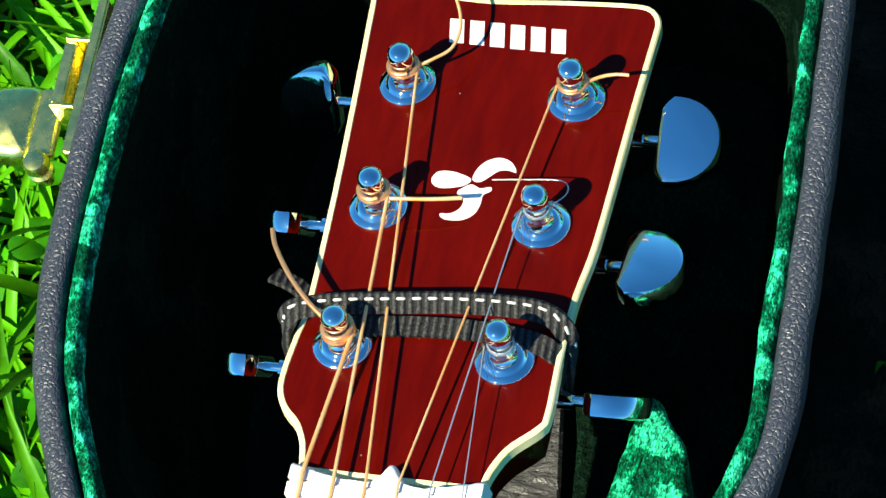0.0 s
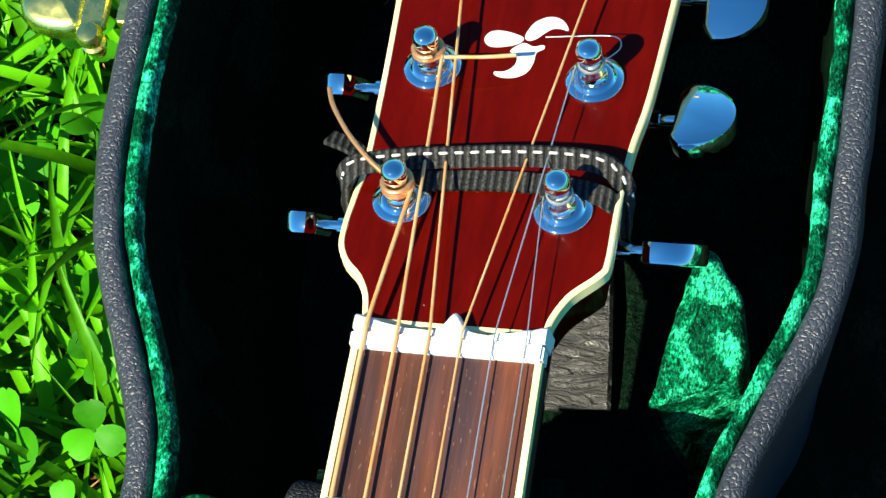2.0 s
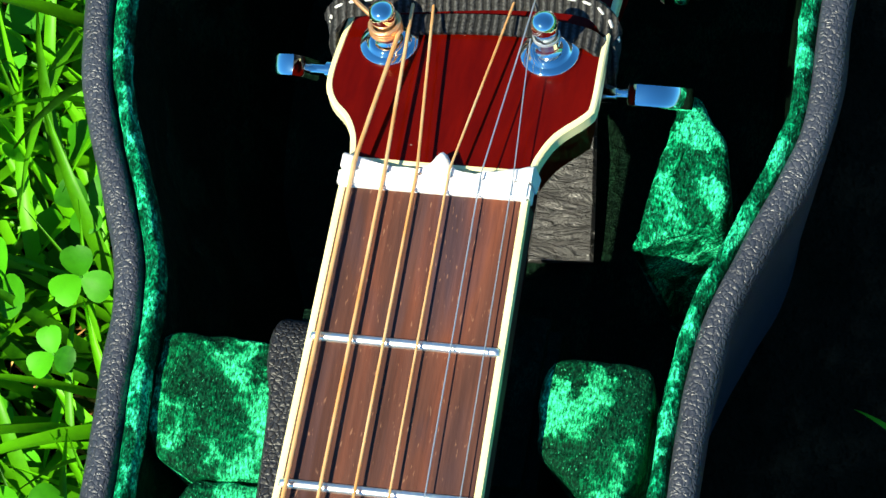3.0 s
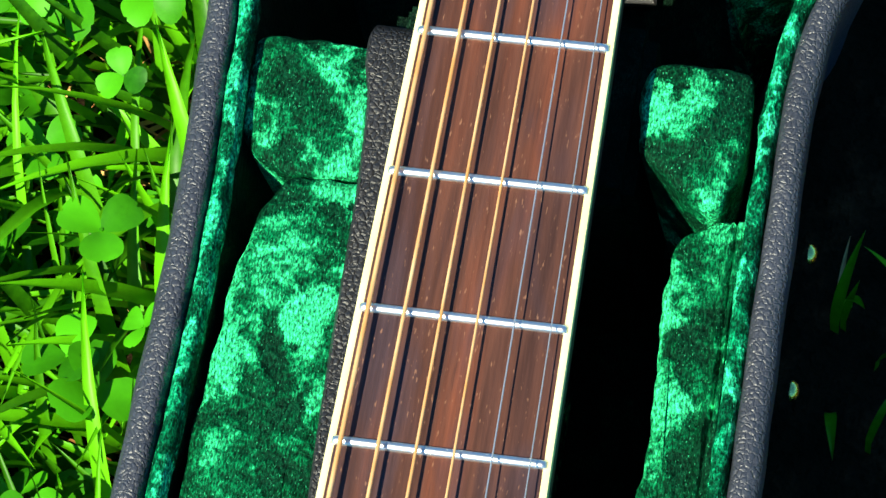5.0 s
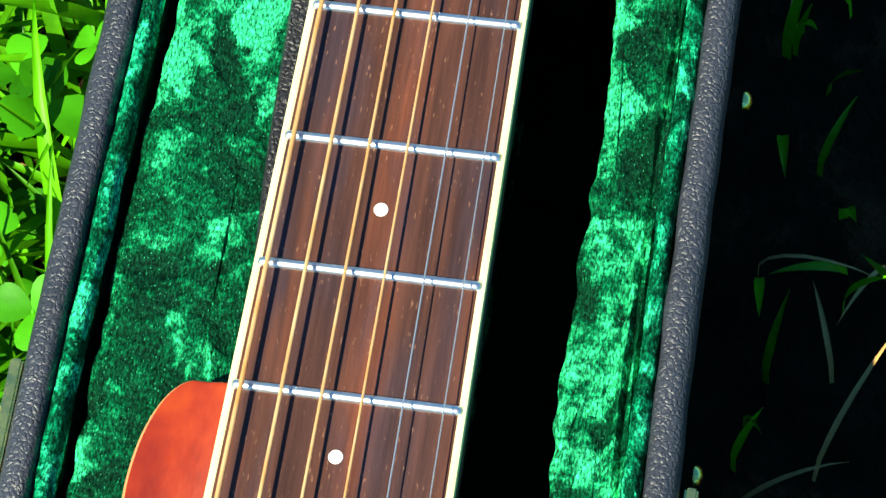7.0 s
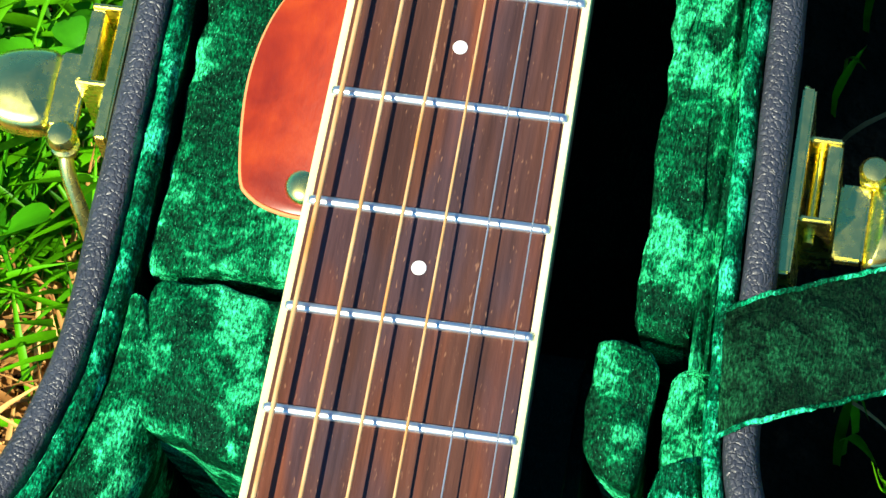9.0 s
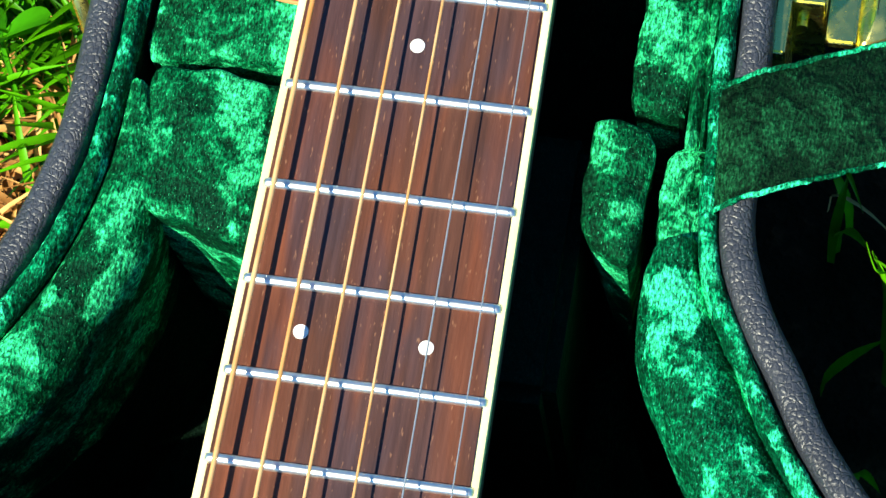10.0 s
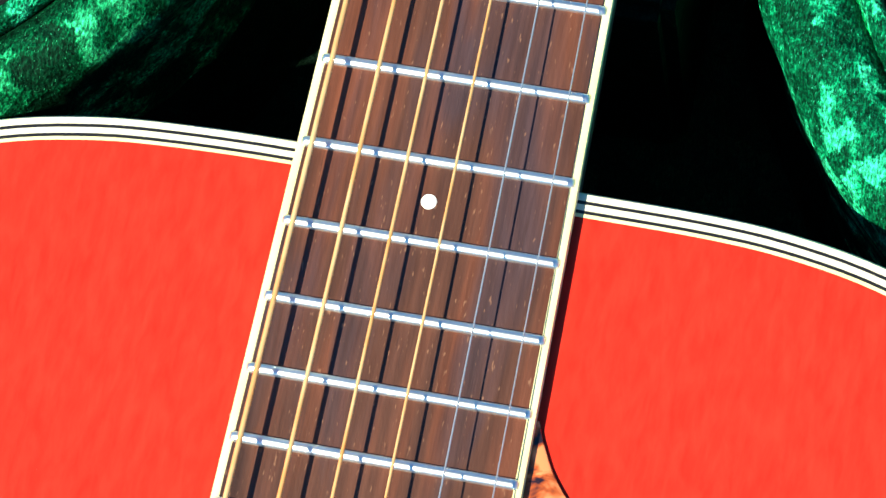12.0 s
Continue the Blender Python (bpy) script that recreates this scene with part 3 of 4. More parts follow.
# gold latches on the outer wall: y runs along the wall, x away from it
def latch(x, y, flip, y0, y1, reach, knob, hooked=False):
    m = Matrix.Translation((x, y, 0)) @ Matrix.Diagonal((flip, 1, 1, 1))
    base = part("latch", *moved(block(0.0, 0.0028, -0.0208, 0.0208, 0.062, 0.0952, 0.0005), m), BRASS, case, "polished gold-coloured latch")
    for at in (-0.0079, 0.0099):
        part("cheek", *moved(block(0.0028, 0.0098, at, at + 0.0012, 0.066, 0.0930, 0.0004), m), BRASS, base)
    part("bridge", *moved(block(0.0068, 0.0098, -0.0068, 0.0100, 0.069, 0.0922, 0.0004), m), BRASS, base)
    part("pin", *moved(tube([(0.0050, -0.0095, 0.084), (0.0050, 0.0125, 0.084)], 0.0012, 10), m), BRASS, base)
    part("hinge_plate", *moved(block(0.0102, 0.0165, y0 + 0.001, y1 - 0.0005, 0.0805, 0.0835, 0.0006), m), BRASS, base)
    mid = (y0 + y1) / 2
    lever = evened(smooth_line([Vector(p) for p in ((0.0165, y0 + 0.0012), (reach * 0.72, y0), (reach * 0.93, y0 + 0.003), (reach, mid), (reach * 0.93, y1 - 0.003), (reach * 0.72, y1), (0.0165, y1 - 0.0006), (0.0160, mid))], 5, True), 0.0016, True)
    part("lever", *moved(cushion(lever, 0.078, 0.0840, 0.0030, 0.0011), m), BRASS, base, smooth=70)
    turned = [(0.0018, 0.076), (0.0021, 0.079), (0.0031, 0.0800), (0.0032, 0.0815), (0.0024, 0.0822), (0.0024, 0.0835), (0.0033, 0.0845), (0.0034, 0.0860), (0.0026, 0.0872), (0.0008, 0.0876)]
    part("hinge_knob", *moved(lathe(turned, 18), m @ Matrix.Translation((*knob, 0))), BRASS, base)
    if hooked:
        part("hook", *moved(tube(smooth_line([(knob[0], knob[1], 0.080), (knob[0] - 0.001, knob[1] - 0.005, 0.077), (0.007, knob[1] - 0.013, 0.068), (0.0040, knob[1] - 0.019, 0.058)], 5), 0.0018, 10), m), BRASS, base)


latch(0.0692, -0.2147, 1, -0.0128, 0.0058, 0.027, (0.0168, 0.0078))
latch(-0.0738, -0.2045, -1, -0.0155, 0.0035, 0.034, (0.0120, -0.0175), True)
latch(-0.0985, 0.1060, -1, -0.0180, 0.0015, 0.034, (0.0125, -0.0200))
for x, y in ((0.0668, -0.054), (0.0670, -0.088), (0.0680, -0.178)):
    part("stud", *moved(lathe([(0.0024, 0), (0.0024, 0.0006), (0.0017, 0.0016), (0.0004, 0.002)], 14), Matrix.Translation((x - 0.0006, y, 0.055)) @ Matrix.Rotation(radians(90), 4, "Y")), BRASS, case, "small domed brass stud")


# ---- guitar ----
guitar = thing("acoustic_guitar", "red acoustic guitar with cream binding, lying in its case", "guitar")
SCALE, BOARD = 0.650, 0.115


def fret_y(n):
    return -SCALE * (1 - 2 ** (-n / 12))


def half_width(y):
    return 0.0218 + 0.0058 * -y / 0.3605


END = fret_y(20) - 0.008
board = part("fretboard", *block(-1, 1, END, -0.0002, BOARD - 0.0075, BOARD, 0), ROSEWOOD, guitar, "rosewood fretboard")
for v in board.data.vertices:
    v.co.x = math.copysign(half_width(v.co.y) - 0.0017, v.co.x)
for sign in (-1, 1):
    a, b = half_width(0), half_width(END)
    line = [(sign * (a - 0.0017), 0), (sign * a, 0), (sign * b, END), (sign * (b - 0.0017), END)]
    part("edge_binding", *slab(line, BOARD - 0.0022, BOARD + 0.0001, 0.0003), CREAM, board, "cream edge binding")
    part("edge_strip", *slab([(x - sign * (0.0002 if abs(x) > abs(line[0][0]) and k in (1, 2) else 0), y) for k, (x, y) in enumerate(line)], BOARD - 0.0075, BOARD - 0.0022), ROSEWOOD, board)
for n in range(1, 21):
    y, w = fret_y(n), half_width(fret_y(n)) - 0.0009
    prof = [(0.00108 * math.cos(a), 0.0011 * math.sin(a)) for a in (0, 0.5, 1.0, 1.57, 2.14, 2.64, math.pi)]
    cuts = [(-w, 0.35), (-w + 0.0005, 0.85), (-w + 0.0012, 1.0), (w - 0.0012, 1.0), (w - 0.0005, 0.85), (w, 0.35)]
    verts = [(x, y + a * (0.7 + 0.3 * s), BOARD + b * s) for x, s in cuts for a, b in prof]
    faces = [(i * 7 + k, i * 7 + k + 1, i * 7 + k + 8, i * 7 + k + 7) for i in range(5) for k in range(6)] + [tuple(range(7)), tuple(range(35, 42))]
    part("fret", verts, faces, FRET_METAL, board, smooth=50)
for n, xs in ((5, (0,)), (7, (0,)), (9, (0,)), (12, (-0.0125, 0.0125)), (15, (0,))):
    y = (fret_y(n) + fret_y(n - 1)) / 2
    for x in xs:
        part("inlay_dot", *moved(lathe([(0.00155, -0.001), (0.00155, 0.0), (0.00145, 0.00012)], 24), Matrix.Translation((x, y, BOARD))), PEARL, board)

# neck under the board
NECK = []
for y in (0.012, -0.02, -0.1, -0.2, -0.3, -0.345, -0.362):
    w = half_width(min(y, 0)) - 0.0001
    d = 0.0125 - 0.002 * (y > 0)
    NECK.append([(w * math.cos(a), y, BOARD - 0.0076 - d * math.sin(a) ** 0.8) for a in [math.pi * k / 14 for k in range(15)]])
part("neck", [v for r in NECK for v in r], [(i * 15 + k, i * 15 + k + 1, i * 15 + k + 16, i * 15 + k + 15) for i in range(6) for k in range(14)] +
     [(i * 15, (i + 1) * 15, (i + 1) * 15 + 14, i * 15 + 14) for i in range(6)] + [tuple(range(15)), tuple(range(90, 105))], NECK_RED, guitar, "dark red lacquered neck")

HEEL = []
for z, w, y in ((0.1065, 0.0270, -0.318), (0.098, 0.0262, -0.322), (0.088, 0.0235, -0.330), (0.072, 0.020, -0.337), (0.052, 0.0165, -0.342), (0.032, 0.0135, -0.345), (0.020, 0.011, -0.346)):
    HEEL.append([(w * math.cos(a), y - 0.016 + 0.016 * math.sin(a), z) for a in [math.pi * k / 12 for k in range(13)]] + [(-w, -0.3610, z), (w, -0.3610, z)])
part("heel", [v for r in HEEL for v in r], [(i * 15 + k, i * 15 + (k + 1) % 15, (i + 1) * 15 + (k + 1) % 15, (i + 1) * 15 + k) for i in range(6) for k in range(15)] + [tuple(range(15)), tuple(range(90, 105))],
     NECK_RED, guitar, "dark red neck heel", 50)

# nut and the uneven white strip behind it
part("nut", *block(-0.0220, 0.0220, -0.0006, 0.0036, BOARD - 0.004, BOARD + 0.0016, 0.0006), BONE, guitar, "white bone nut")


def shim():
    verts, faces, n = [], [], 60
    for i in range(n + 1):
        x = -0.0219 + 0.0438 * i / n
        far = 0.0017 + 0.0026 * max(0, (-x - 0.010) / 0.012) + 0.0026 * max(0, min((x - 0.009) / 0.011, 1)) + 0.0046 * math.exp(-((x - 0.0006) / 0.0024) ** 2) + 0.0005 * noise.noise((x * 300, 1, 1))
        top = BOARD + 0.0006 + 0.0009 * math.exp(-((x - 0.0012) / 0.0025) ** 2) + 0.0006 * max(0, (abs(x) - 0.012) / 0.01) + 0.0003 * noise.noise((x * 500, 3, 1))
        y = 0.0039
        for a, z in ((y, BOARD - 0.006), (y, top), (y + far * 0.7, top - 0.0002), (y + far * 0.92, top - 0.0012), (y + far, top - 0.003), (y + far, BOARD - 0.008)):
            verts.append((x, a, z))
    for i in range(n):
        for k in range(6):
            faces.append((i * 6 + k, i * 6 + (k + 1) % 6, (i + 1) * 6 + (k + 1) % 6, (i + 1) * 6 + k))
    return verts, faces + [tuple(range(6)), tuple(range(n * 6, n * 6 + 6))]


part("nut_backing", *shim(), BONE, guitar, "white uneven strip behind the nut", 50)
part("nut_seam", *block(-0.0215, 0.0215, 0.0036, 0.0039, BOARD - 0.004, BOARD + 0.0003, 0), HEAD_RED, guitar)

# headstock: local x across, y along, z out of its face
HEAD = Matrix.Translation((0, 0.008, 0.112)) @ Matrix.Rotation(-math.atan(0.22), 4, "X")
HEAD_LINE = [(-8, -1.2), (-17, -1.1), (-20.6, -0.8), (-21.4, 0.6), (-21.9, 3.0), (-22.8, 6.5), (-25.3, 11.0), (-28.8, 14.4), (-31.2, 19), (-31.7, 25), (-31.2, 34), (-30.6, 45), (-32.8, 83), (-36.8, 131), (-37.2, 135), (-35, 137.6), (-27, 137.2), (-14, 135.8),
             (-4.7, 135.7), (10.4, 136.8), (27, 137.4), (32, 136.4), (34.6, 133), (34.8, 128), (34, 108), (32.9, 68), (31.3, 52), (31.1, 36), (31.6, 20), (30.2, 16), (24.6, 10), (21.9, 4), (21.3, 0.8), (20.6, -0.8), (17, -1.1), (8, -1.2)]
head_line = evened(smooth_line(mm(HEAD_LINE), 5, True), 0.0018, True)
side_sign = -1 if sum(a.x * b.y - b.x * a.y for a, b in zip(head_line, head_line[1:] + head_line[:1])) > 0 else 1
headstock = part("headstock", *join(slab([p + s * 0.0013 * (1 if side_sign > 0 else -1) for p, s in zip(head_line, sideways(head_line, True))], -0.0032, 0.0, 0.0002), slab([p + s * 0.0028 * (1 if side_sign > 0 else -1) for p, s in zip(head_line, sideways(head_line, True))], -0.015, -0.0032)), HEAD_RED, guitar, "dark red glossy headstock", 0, HEAD)


def head_part(name, shape, mat, label="", smooth=50, parent=None):
    return part(name, *shape, mat, parent or headstock, label, smooth, HEAD)


EDGE = [(side_sign * 0.0004, -0.0031), (-side_sign * 0.0001, -0.0030), (-side_sign * 0.0001, -0.0002), (side_sign * 0.0003, 0.0002), (side_sign * 0.0012, 0.0002), (side_sign * 0.0014, -0.0002)]
head_part("edge_binding", sweep(head_line, EDGE, True), CREAM, "cream edge binding", 40)
# lettering block of the maker, as six plain slanted bars
for k in range(6):
    x0 = -14.8 + 5.05 * k
    y0 = 121.5 - 0.17 * k
    line = [(x0, y0), (x0 + 3.5, y0), (x0 + 2.1, y0 + 7.2), (x0 - 1.4, y0 + 7.2)]
    head_part("maker_bar", slab(mm(line), -0.0002, 0.00012), PEARL, smooth=0)
# three-lobed leaf inlay
LEAVES = [[(-9.8, 80.8), (-8.7, 83.2), (-5.2, 83.6), (-0.5, 82.0), (-1.6, 80.0), (-5.7, 78.8), (-8.4, 79.0)],
          [(-0.1, 81.7), (0.2, 84.5), (1.9, 87.3), (5.0, 88.7), (8.0, 87.7), (9.8, 84.9), (7.8, 85.3), (5.8, 85.1), (4.1, 83.5), (1.9, 81.4)],
          [(-0.2, 80.4), (2.3, 79.5), (4.7, 80.2), (5.0, 79.0), (3.4, 77.8), (3.3, 75.0), (2.4, 72.0), (-0.3, 70.1), (-4.3, 70.0), (-5.7, 71.4), (-3.1, 71.7), (-1.1, 73.6), (-1.0, 76.2), (-3.0, 77.8)]]
for leaf in LEAVES:
    head_part("inlay_leaf", slab(evened(smooth_line(mm(leaf), 5, True), 0.0008, True), -0.0002, 0.0001), PEARL, smooth=0)

# tuners: post, washer, coil, shaft, button
POSTS = [(-19.3, 32.9), (-20.3, 71.6), (-21.9, 108.1), (19.4, 107.3), (18.7, 70.7), (18.4, 33.2)]
POST = [(0.0034, 0.0), (0.0034, 0.0022), (0.0028, 0.0030), (0.0026, 0.0038), (0.0026, 0.0078), (0.0028, 0.0086), (0.0031, 0.0092), (0.0031, 0.0112), (0.0028, 0.0124), (0.0020, 0.0131), (0.0008, 0.0134)]
WASHER = [(0.0068, 0.0), (0.0070, 0.0004), (0.0067, 0.0009), (0.0054, 0.0011), (0.0051, 0.0013), (0.0048, 0.0019), (0.0041, 0.0023), (0.0036, 0.0024)]
# how far each button is turned about its shaft, in degrees from lying face up
TURNS = [-57, -57, 74, 20, -9, -54]
SIZES = [(0.0095, 0.0100), (0.0098, 0.0100), (0.0145, 0.0105), (0.0150, 0.0108), (0.0145, 0.0104), (0.0140, 0.0100)]


def button(size, half):
    long, n = size, 26
    line = []
    for k in range(n + 1):
        a = -math.pi / 2 + math.pi * k / n
        line.append(Vector((long * (0.18 + 0.82 * abs(math.cos(a)) ** 0.85), half * math.sin(a))))
    line += [Vector((0.0012, half * 0.86)), Vector((0.0, half * 0.7)), Vector((0.0, 0.0)), Vector((0.0, -half * 0.7)), Vector((0.0012, -half * 0.86))]
    pts = evened(line, 0.0011, True)
    if sum(a.x * b.y - b.x * a.y for a, b in zip(pts, pts[1:] + pts[:1])) < 0:
        pts.reverse()
    side, n = sideways(pts, True), len(pts)
    rings = [(0.0012, -0.0027), (0.0003, -0.0024), (0.0, -0.0017), (0.0, 0.0017), (0.0003, 0.0024), (0.0012, 0.0027)]
    verts = [(p.x - s.x * o, p.y - s.y * o, z) for o, z in rings for p, s in zip(pts, side)]
    faces = [(r * n + i, r * n + (i + 1) % n, (r + 1) * n + (i + 1) % n, (r + 1) * n + i) for r in range(5) for i in range(n)]
    return verts, faces + [tuple(range(n))[::-1], tuple(range(5 * n, 6 * n))]


for i, (x, s) in enumerate(POSTS):
    x, s, out = x * 0.001, s * 0.001, -1 if x < 0 else 1
    at = Matrix.Translation((x, s, 0.0))
    tuner = head_part("tuner_post", moved(lathe(POST), at), CHROME, "polished chrome tuning machine", 35)
    head_part("washer", moved(lathe(WASHER, 36), at), CHROME, "", 60, tuner)
    edge = (0.0318 if out < 0 else 0.0290) + 0.0015 * (i in (2, 3))
    shaft_s = s + (-0.0012, 0.0004, 0.0010, -0.002, -0.002, -0.002)[i]
    bars = [tube([(out * (edge - 0.006), shaft_s, -0.0105), (out * (edge + 0.0042), shaft_s, -0.0105)], 0.0022, 14), tube([(out * (edge + 0.0042), shaft_s, -0.0105), (out * (edge + 0.0085), shaft_s, -0.0105)], 0.0014, 12)]
    head_part("shaft", join(*bars), CHROME, "", 50, tuner)
    head_part("gear_housing", block(min(out * 0.010, out * 0.026), max(out * 0.010, out * 0.026), s - 0.009, s + 0.009, -0.0215, -0.0155, 0.0015), CHROME, "", 50, tuner)
    long, half = SIZES[i]
    turn = Matrix.Translation((out * (edge + 0.0078), shaft_s, -0.0105)) @ Matrix.Diagonal((out, 1, 1, 1)) @ Matrix.Rotation(radians(TURNS[i]), 4, "X")
    head_part("button", moved(button(long, half), turn), CHROME, "", 35, tuner)
    if i not in (4, 5):
        turns = [(0.0034 * math.cos(a), 0.0034 * math.sin(a), (0.0048 if i == 0 else 0.0060) + 0.0009 * a / 6.28) for a in [0.35 * k for k in range(58 if i == 0 else 34)]]
        head_part("coil", moved(tube(turns, 0.00062 if i < 3 else 0.0004, 7), at), COPPER, "copper-coloured string coil", 60, tuner)
    else:
        turns = [(0.0030 * math.cos(a), 0.0030 * math.sin(a), 0.0060 + 0.0004 * a / 6.28) for a in [0.35 * k for k in range(50)]]
        head_part("coil", moved(tube(turns, 0.0002, 6), at), STEEL, "thin steel string coil", 60, tuner)

# strings
GAUGE = [0.00054, 0.00044, 0.00036, 0.00029, 0.00018, 0.00014]
for i in range(6):
    x0, x1 = -0.0187 + 0.00732 * i, -0.0273 + 0.0110 * i
    x, s = POSTS[i]
    inner = 1 if i < 3 else -1
    post = HEAD @ Vector((x * 0.001 + inner * 0.0036, s * 0.001 - 0.001, 0.0064))
    line = [post, (x0, 0.0047, BOARD + 0.0019), (x0, 0.001, BOARD + 0.0019)]
    line += [(x0 + (x1 - x0) * u, -SCALE * u, BOARD + 0.0019 + 0.0066 * u + 0.0010 * u * u) for u in (0.1, 0.25, 0.4, 0.55, 0.7, 0.85, 0.995)]
    part("string", *tube(line, GAUGE[i], 8), BRONZE if i < 4 else STEEL, guitar, "bronze wound string" if i < 4 else "plain steel string", 80)


def tail(points, radius, mat):
    head_part("string_tail", tube(smooth_line(mm(points), 6), radius, 7), mat, "cut string end", 80)


tail([(-18.9, 32.8, 6), (-22.4, 34.6, 7), (-27.7, 38.7, 8), (-33.5, 44.9, 8.5), (-38.4, 51.9, 9), (-40.2, 56.3, 9.5)], 0.0006, COPPER)
tail([(-17.8, 70, 6), (-13.8, 70.4, 6), (-6.8, 71.3, 5.6), (0.2, 72.9, 5)], 0.0005, BRONZE)
tail([(-19.4, 108.6, 6), (-15.4, 111, 6.5), (-11.5, 114.3, 7), (-10.3, 119, 8), (-11.2, 123.7, 9), (-13.3, 128.1, 10)], 0.00042, BRONZE)
tail([(22, 107.5, 6.5), (25.6, 109.5, 6.8), (29.1, 110.4, 7), (32.2, 110.5, 7)], 0.00045, BRONZE)
tail([(20.2, 71.0, 6.5), (22.6, 73.6, 5.8), (24.2, 76.6, 5.2), (23.6, 79.3, 5), (20.7, 80.2, 5), (12.6, 79.6, 4.8), (6.0, 79.0, 4.6)], 0.00015, STEEL)

# body
BODY_TOP = 0.1115
BODY_HALF = [(0, -360.4), (28, -360.7), (52, -361.0), (69, -362.3), (87.5, -366.0), (108, -373.8), (128, -387), (141, -408), (146, -432), (142, -465), (134, -500), (129, -535), (132, -570), (146, -615), (170, -665), (190, -720), (196, -765),
             (182, -815), (145, -848), (80, -863), (0, -866)]
body_line = evened(smooth_line(mm(BODY_HALF + [(-x, y + (1.2 if 20 < x < 120 and y > -400 else 0)) for x, y in BODY_HALF[-2:0:-1]]), 8, True), 0.004, True)
body_side = sideways(body_line, True)
part("top", *slab([p + s * 0.0050 for p, s in zip(body_line, body_side)], BODY_TOP - 0.003, BODY_TOP), TOP_RED, guitar, "bright red lacquered top", 30)
wall = [(0.0, 0.0135), (0.0, BODY_TOP - 0.0045), (0.0025, BODY_TOP - 0.0045), (0.0025, 0.0135)]
part("rib", *sweep(body_line, wall, True, ring=True), NECK_RED, guitar, "dark red body side")
part("back", *slab([p + s * 0.0002 for p, s in zip(body_line, body_side)], 0.0128, 0.0134), NECK_RED, guitar)
rim = 0.0
for wide, mat, name in ((0.0017, IVORY, "ivory_line"), (0.0007, BLACK_LINE, "black_line"), (0.0012, IVORY, "ivory_line"), (0.0007, BLACK_LINE, "black_line"), (0.0007, CREAM, "ivory_line")):
    low = BODY_TOP - 0.0044 if rim == 0 else BODY_TOP - 0.003
    prof = [(rim, low), (rim, BODY_TOP - (0.0004 if rim == 0 else 0.0)), (rim + (0.0004 if rim == 0 else 0.0), BODY_TOP + 0.0001), (rim + wide, BODY_TOP + 0.0001), (rim + wide, low)]
    part(name, *sweep(body_line, prof, True, ring=True), mat, guitar, "", 40)
    rim += wide
guard = evened(smooth_line(mm([(27.4, -408.5), (31, -412), (34.6, -418), (50, -436), (72, -465), (82, -500), (70, -535), (50, -530), (46, -500), (40, -470), (29, -455)]), 6, True), 0.002, True)
part("pickguard", *slab(guard, BODY_TOP + 0.0001, BODY_TOP + 0.0011, 0.0004), TORTOISE, guitar, "tortoise pattern pickguard", 40)
part("bridge", *block(-0.075, 0.075, -0.672, -0.640, BODY_TOP, BOARD + 0.0055, 0.003), ROSEWOOD, guitar, "rosewood bridge")


# ---- strap and loose leather ----
strap = thing("guitar_strap", "black grained leather guitar strap tied round the headstock with woven lace", "guitar strap")


def band(points, across, wide, thick, n=5):
    """A strip along points, wide along across, with rounded edges."""
    p = [Vector(q) for q in points]
    prof = [(-0.5, 0), (-0.46, 0.5), (0.46, 0.5), (0.5, 0), (0.46, -0.5), (-0.46, -0.5)]
    verts, faces, m = [], [], 6
    for i, q in enumerate(p):
        d = (p[min(i + 1, len(p) - 1)] - p[max(i - 1, 0)]).normalized()
        c = across[i] if isinstance(across, list) else Vector(across)
        c = (c - d * c.dot(d)).normalized()
        u = d.cross(c).normalized()
        verts += [q + c * a * wide + u * b * thick for a, b in prof]
    for i in range(len(p) - 1):
        faces += [(i * m + k, (i + 1) * m + k, (i + 1) * m + (k + 1) % m, i * m + (k + 1) % m) for k in range(m)]
    return verts, faces + [tuple(range(m)), tuple(range((len(p) - 1) * m, len(p) * m))]


under = smooth_line([(-0.0270, -0.0200, 0.060), (-0.0275, -0.0235, 0.084), (-0.0276, -0.0285, 0.0945), (-0.0272, -0.036, 0.0965), (-0.0250, -0.046, 0.0968), (-0.0234, -0.071, 0.0968), (-0.0226, -0.104, 0.0968), (-0.0212, -0.139, 0.0966), (-0.0190, -0.165, 0.0962)], 6)
part("strap_leather", *band(under, (1, 0, -0.06), 0.0170, 0.0024), LEATHER_BLACK, strap, "black grained leather")
end = smooth_line([(0.0000, 0.085, 0.0150), (0.0025, 0.066, 0.0158), (0.0046, 0.052, 0.0172), (0.0060, 0.041, 0.0166), (0.0070, 0.032, 0.0160), (0.0076, 0.0255, 0.0152)], 6)
part("strap_end", *band(end, (1, 0.1, 0.02), 0.0185, 0.0026), LEATHER_CREASED, strap, "creased black leather strap end")
LACE_UP = [(-29.9, 31.9, -10), (-32.6, 33.7, -5), (-33.3, 35.9, 1), (-31.7, 38, 4.4), (-26.8, 39.3, 5.2), (-18.9, 40.6, 5.6), (-8.4, 42.1, 5.4), (4, 43.7, 5.2), (16.3, 44.4, 5), (25.1, 44.1, 4.4), (29.5, 42.6, 2.4), (31.8, 39.9, -3), (31.3, 37.8, -9), (26.9, 36.7, -16), (-3, 36, -17)]
up_line = evened(smooth_line(mm(LACE_UP), 8), 0.0012)
lace_across = [Vector((-0.10, 0.62, 0.78)) if q.z > -0.002 else Vector((0, 1, 0.1)) for q in up_line]
upper = part("lace", *band(up_line, lace_across, 0.0052, 0.0016), LACE, strap, "woven black lace with white stitches", 60, HEAD)
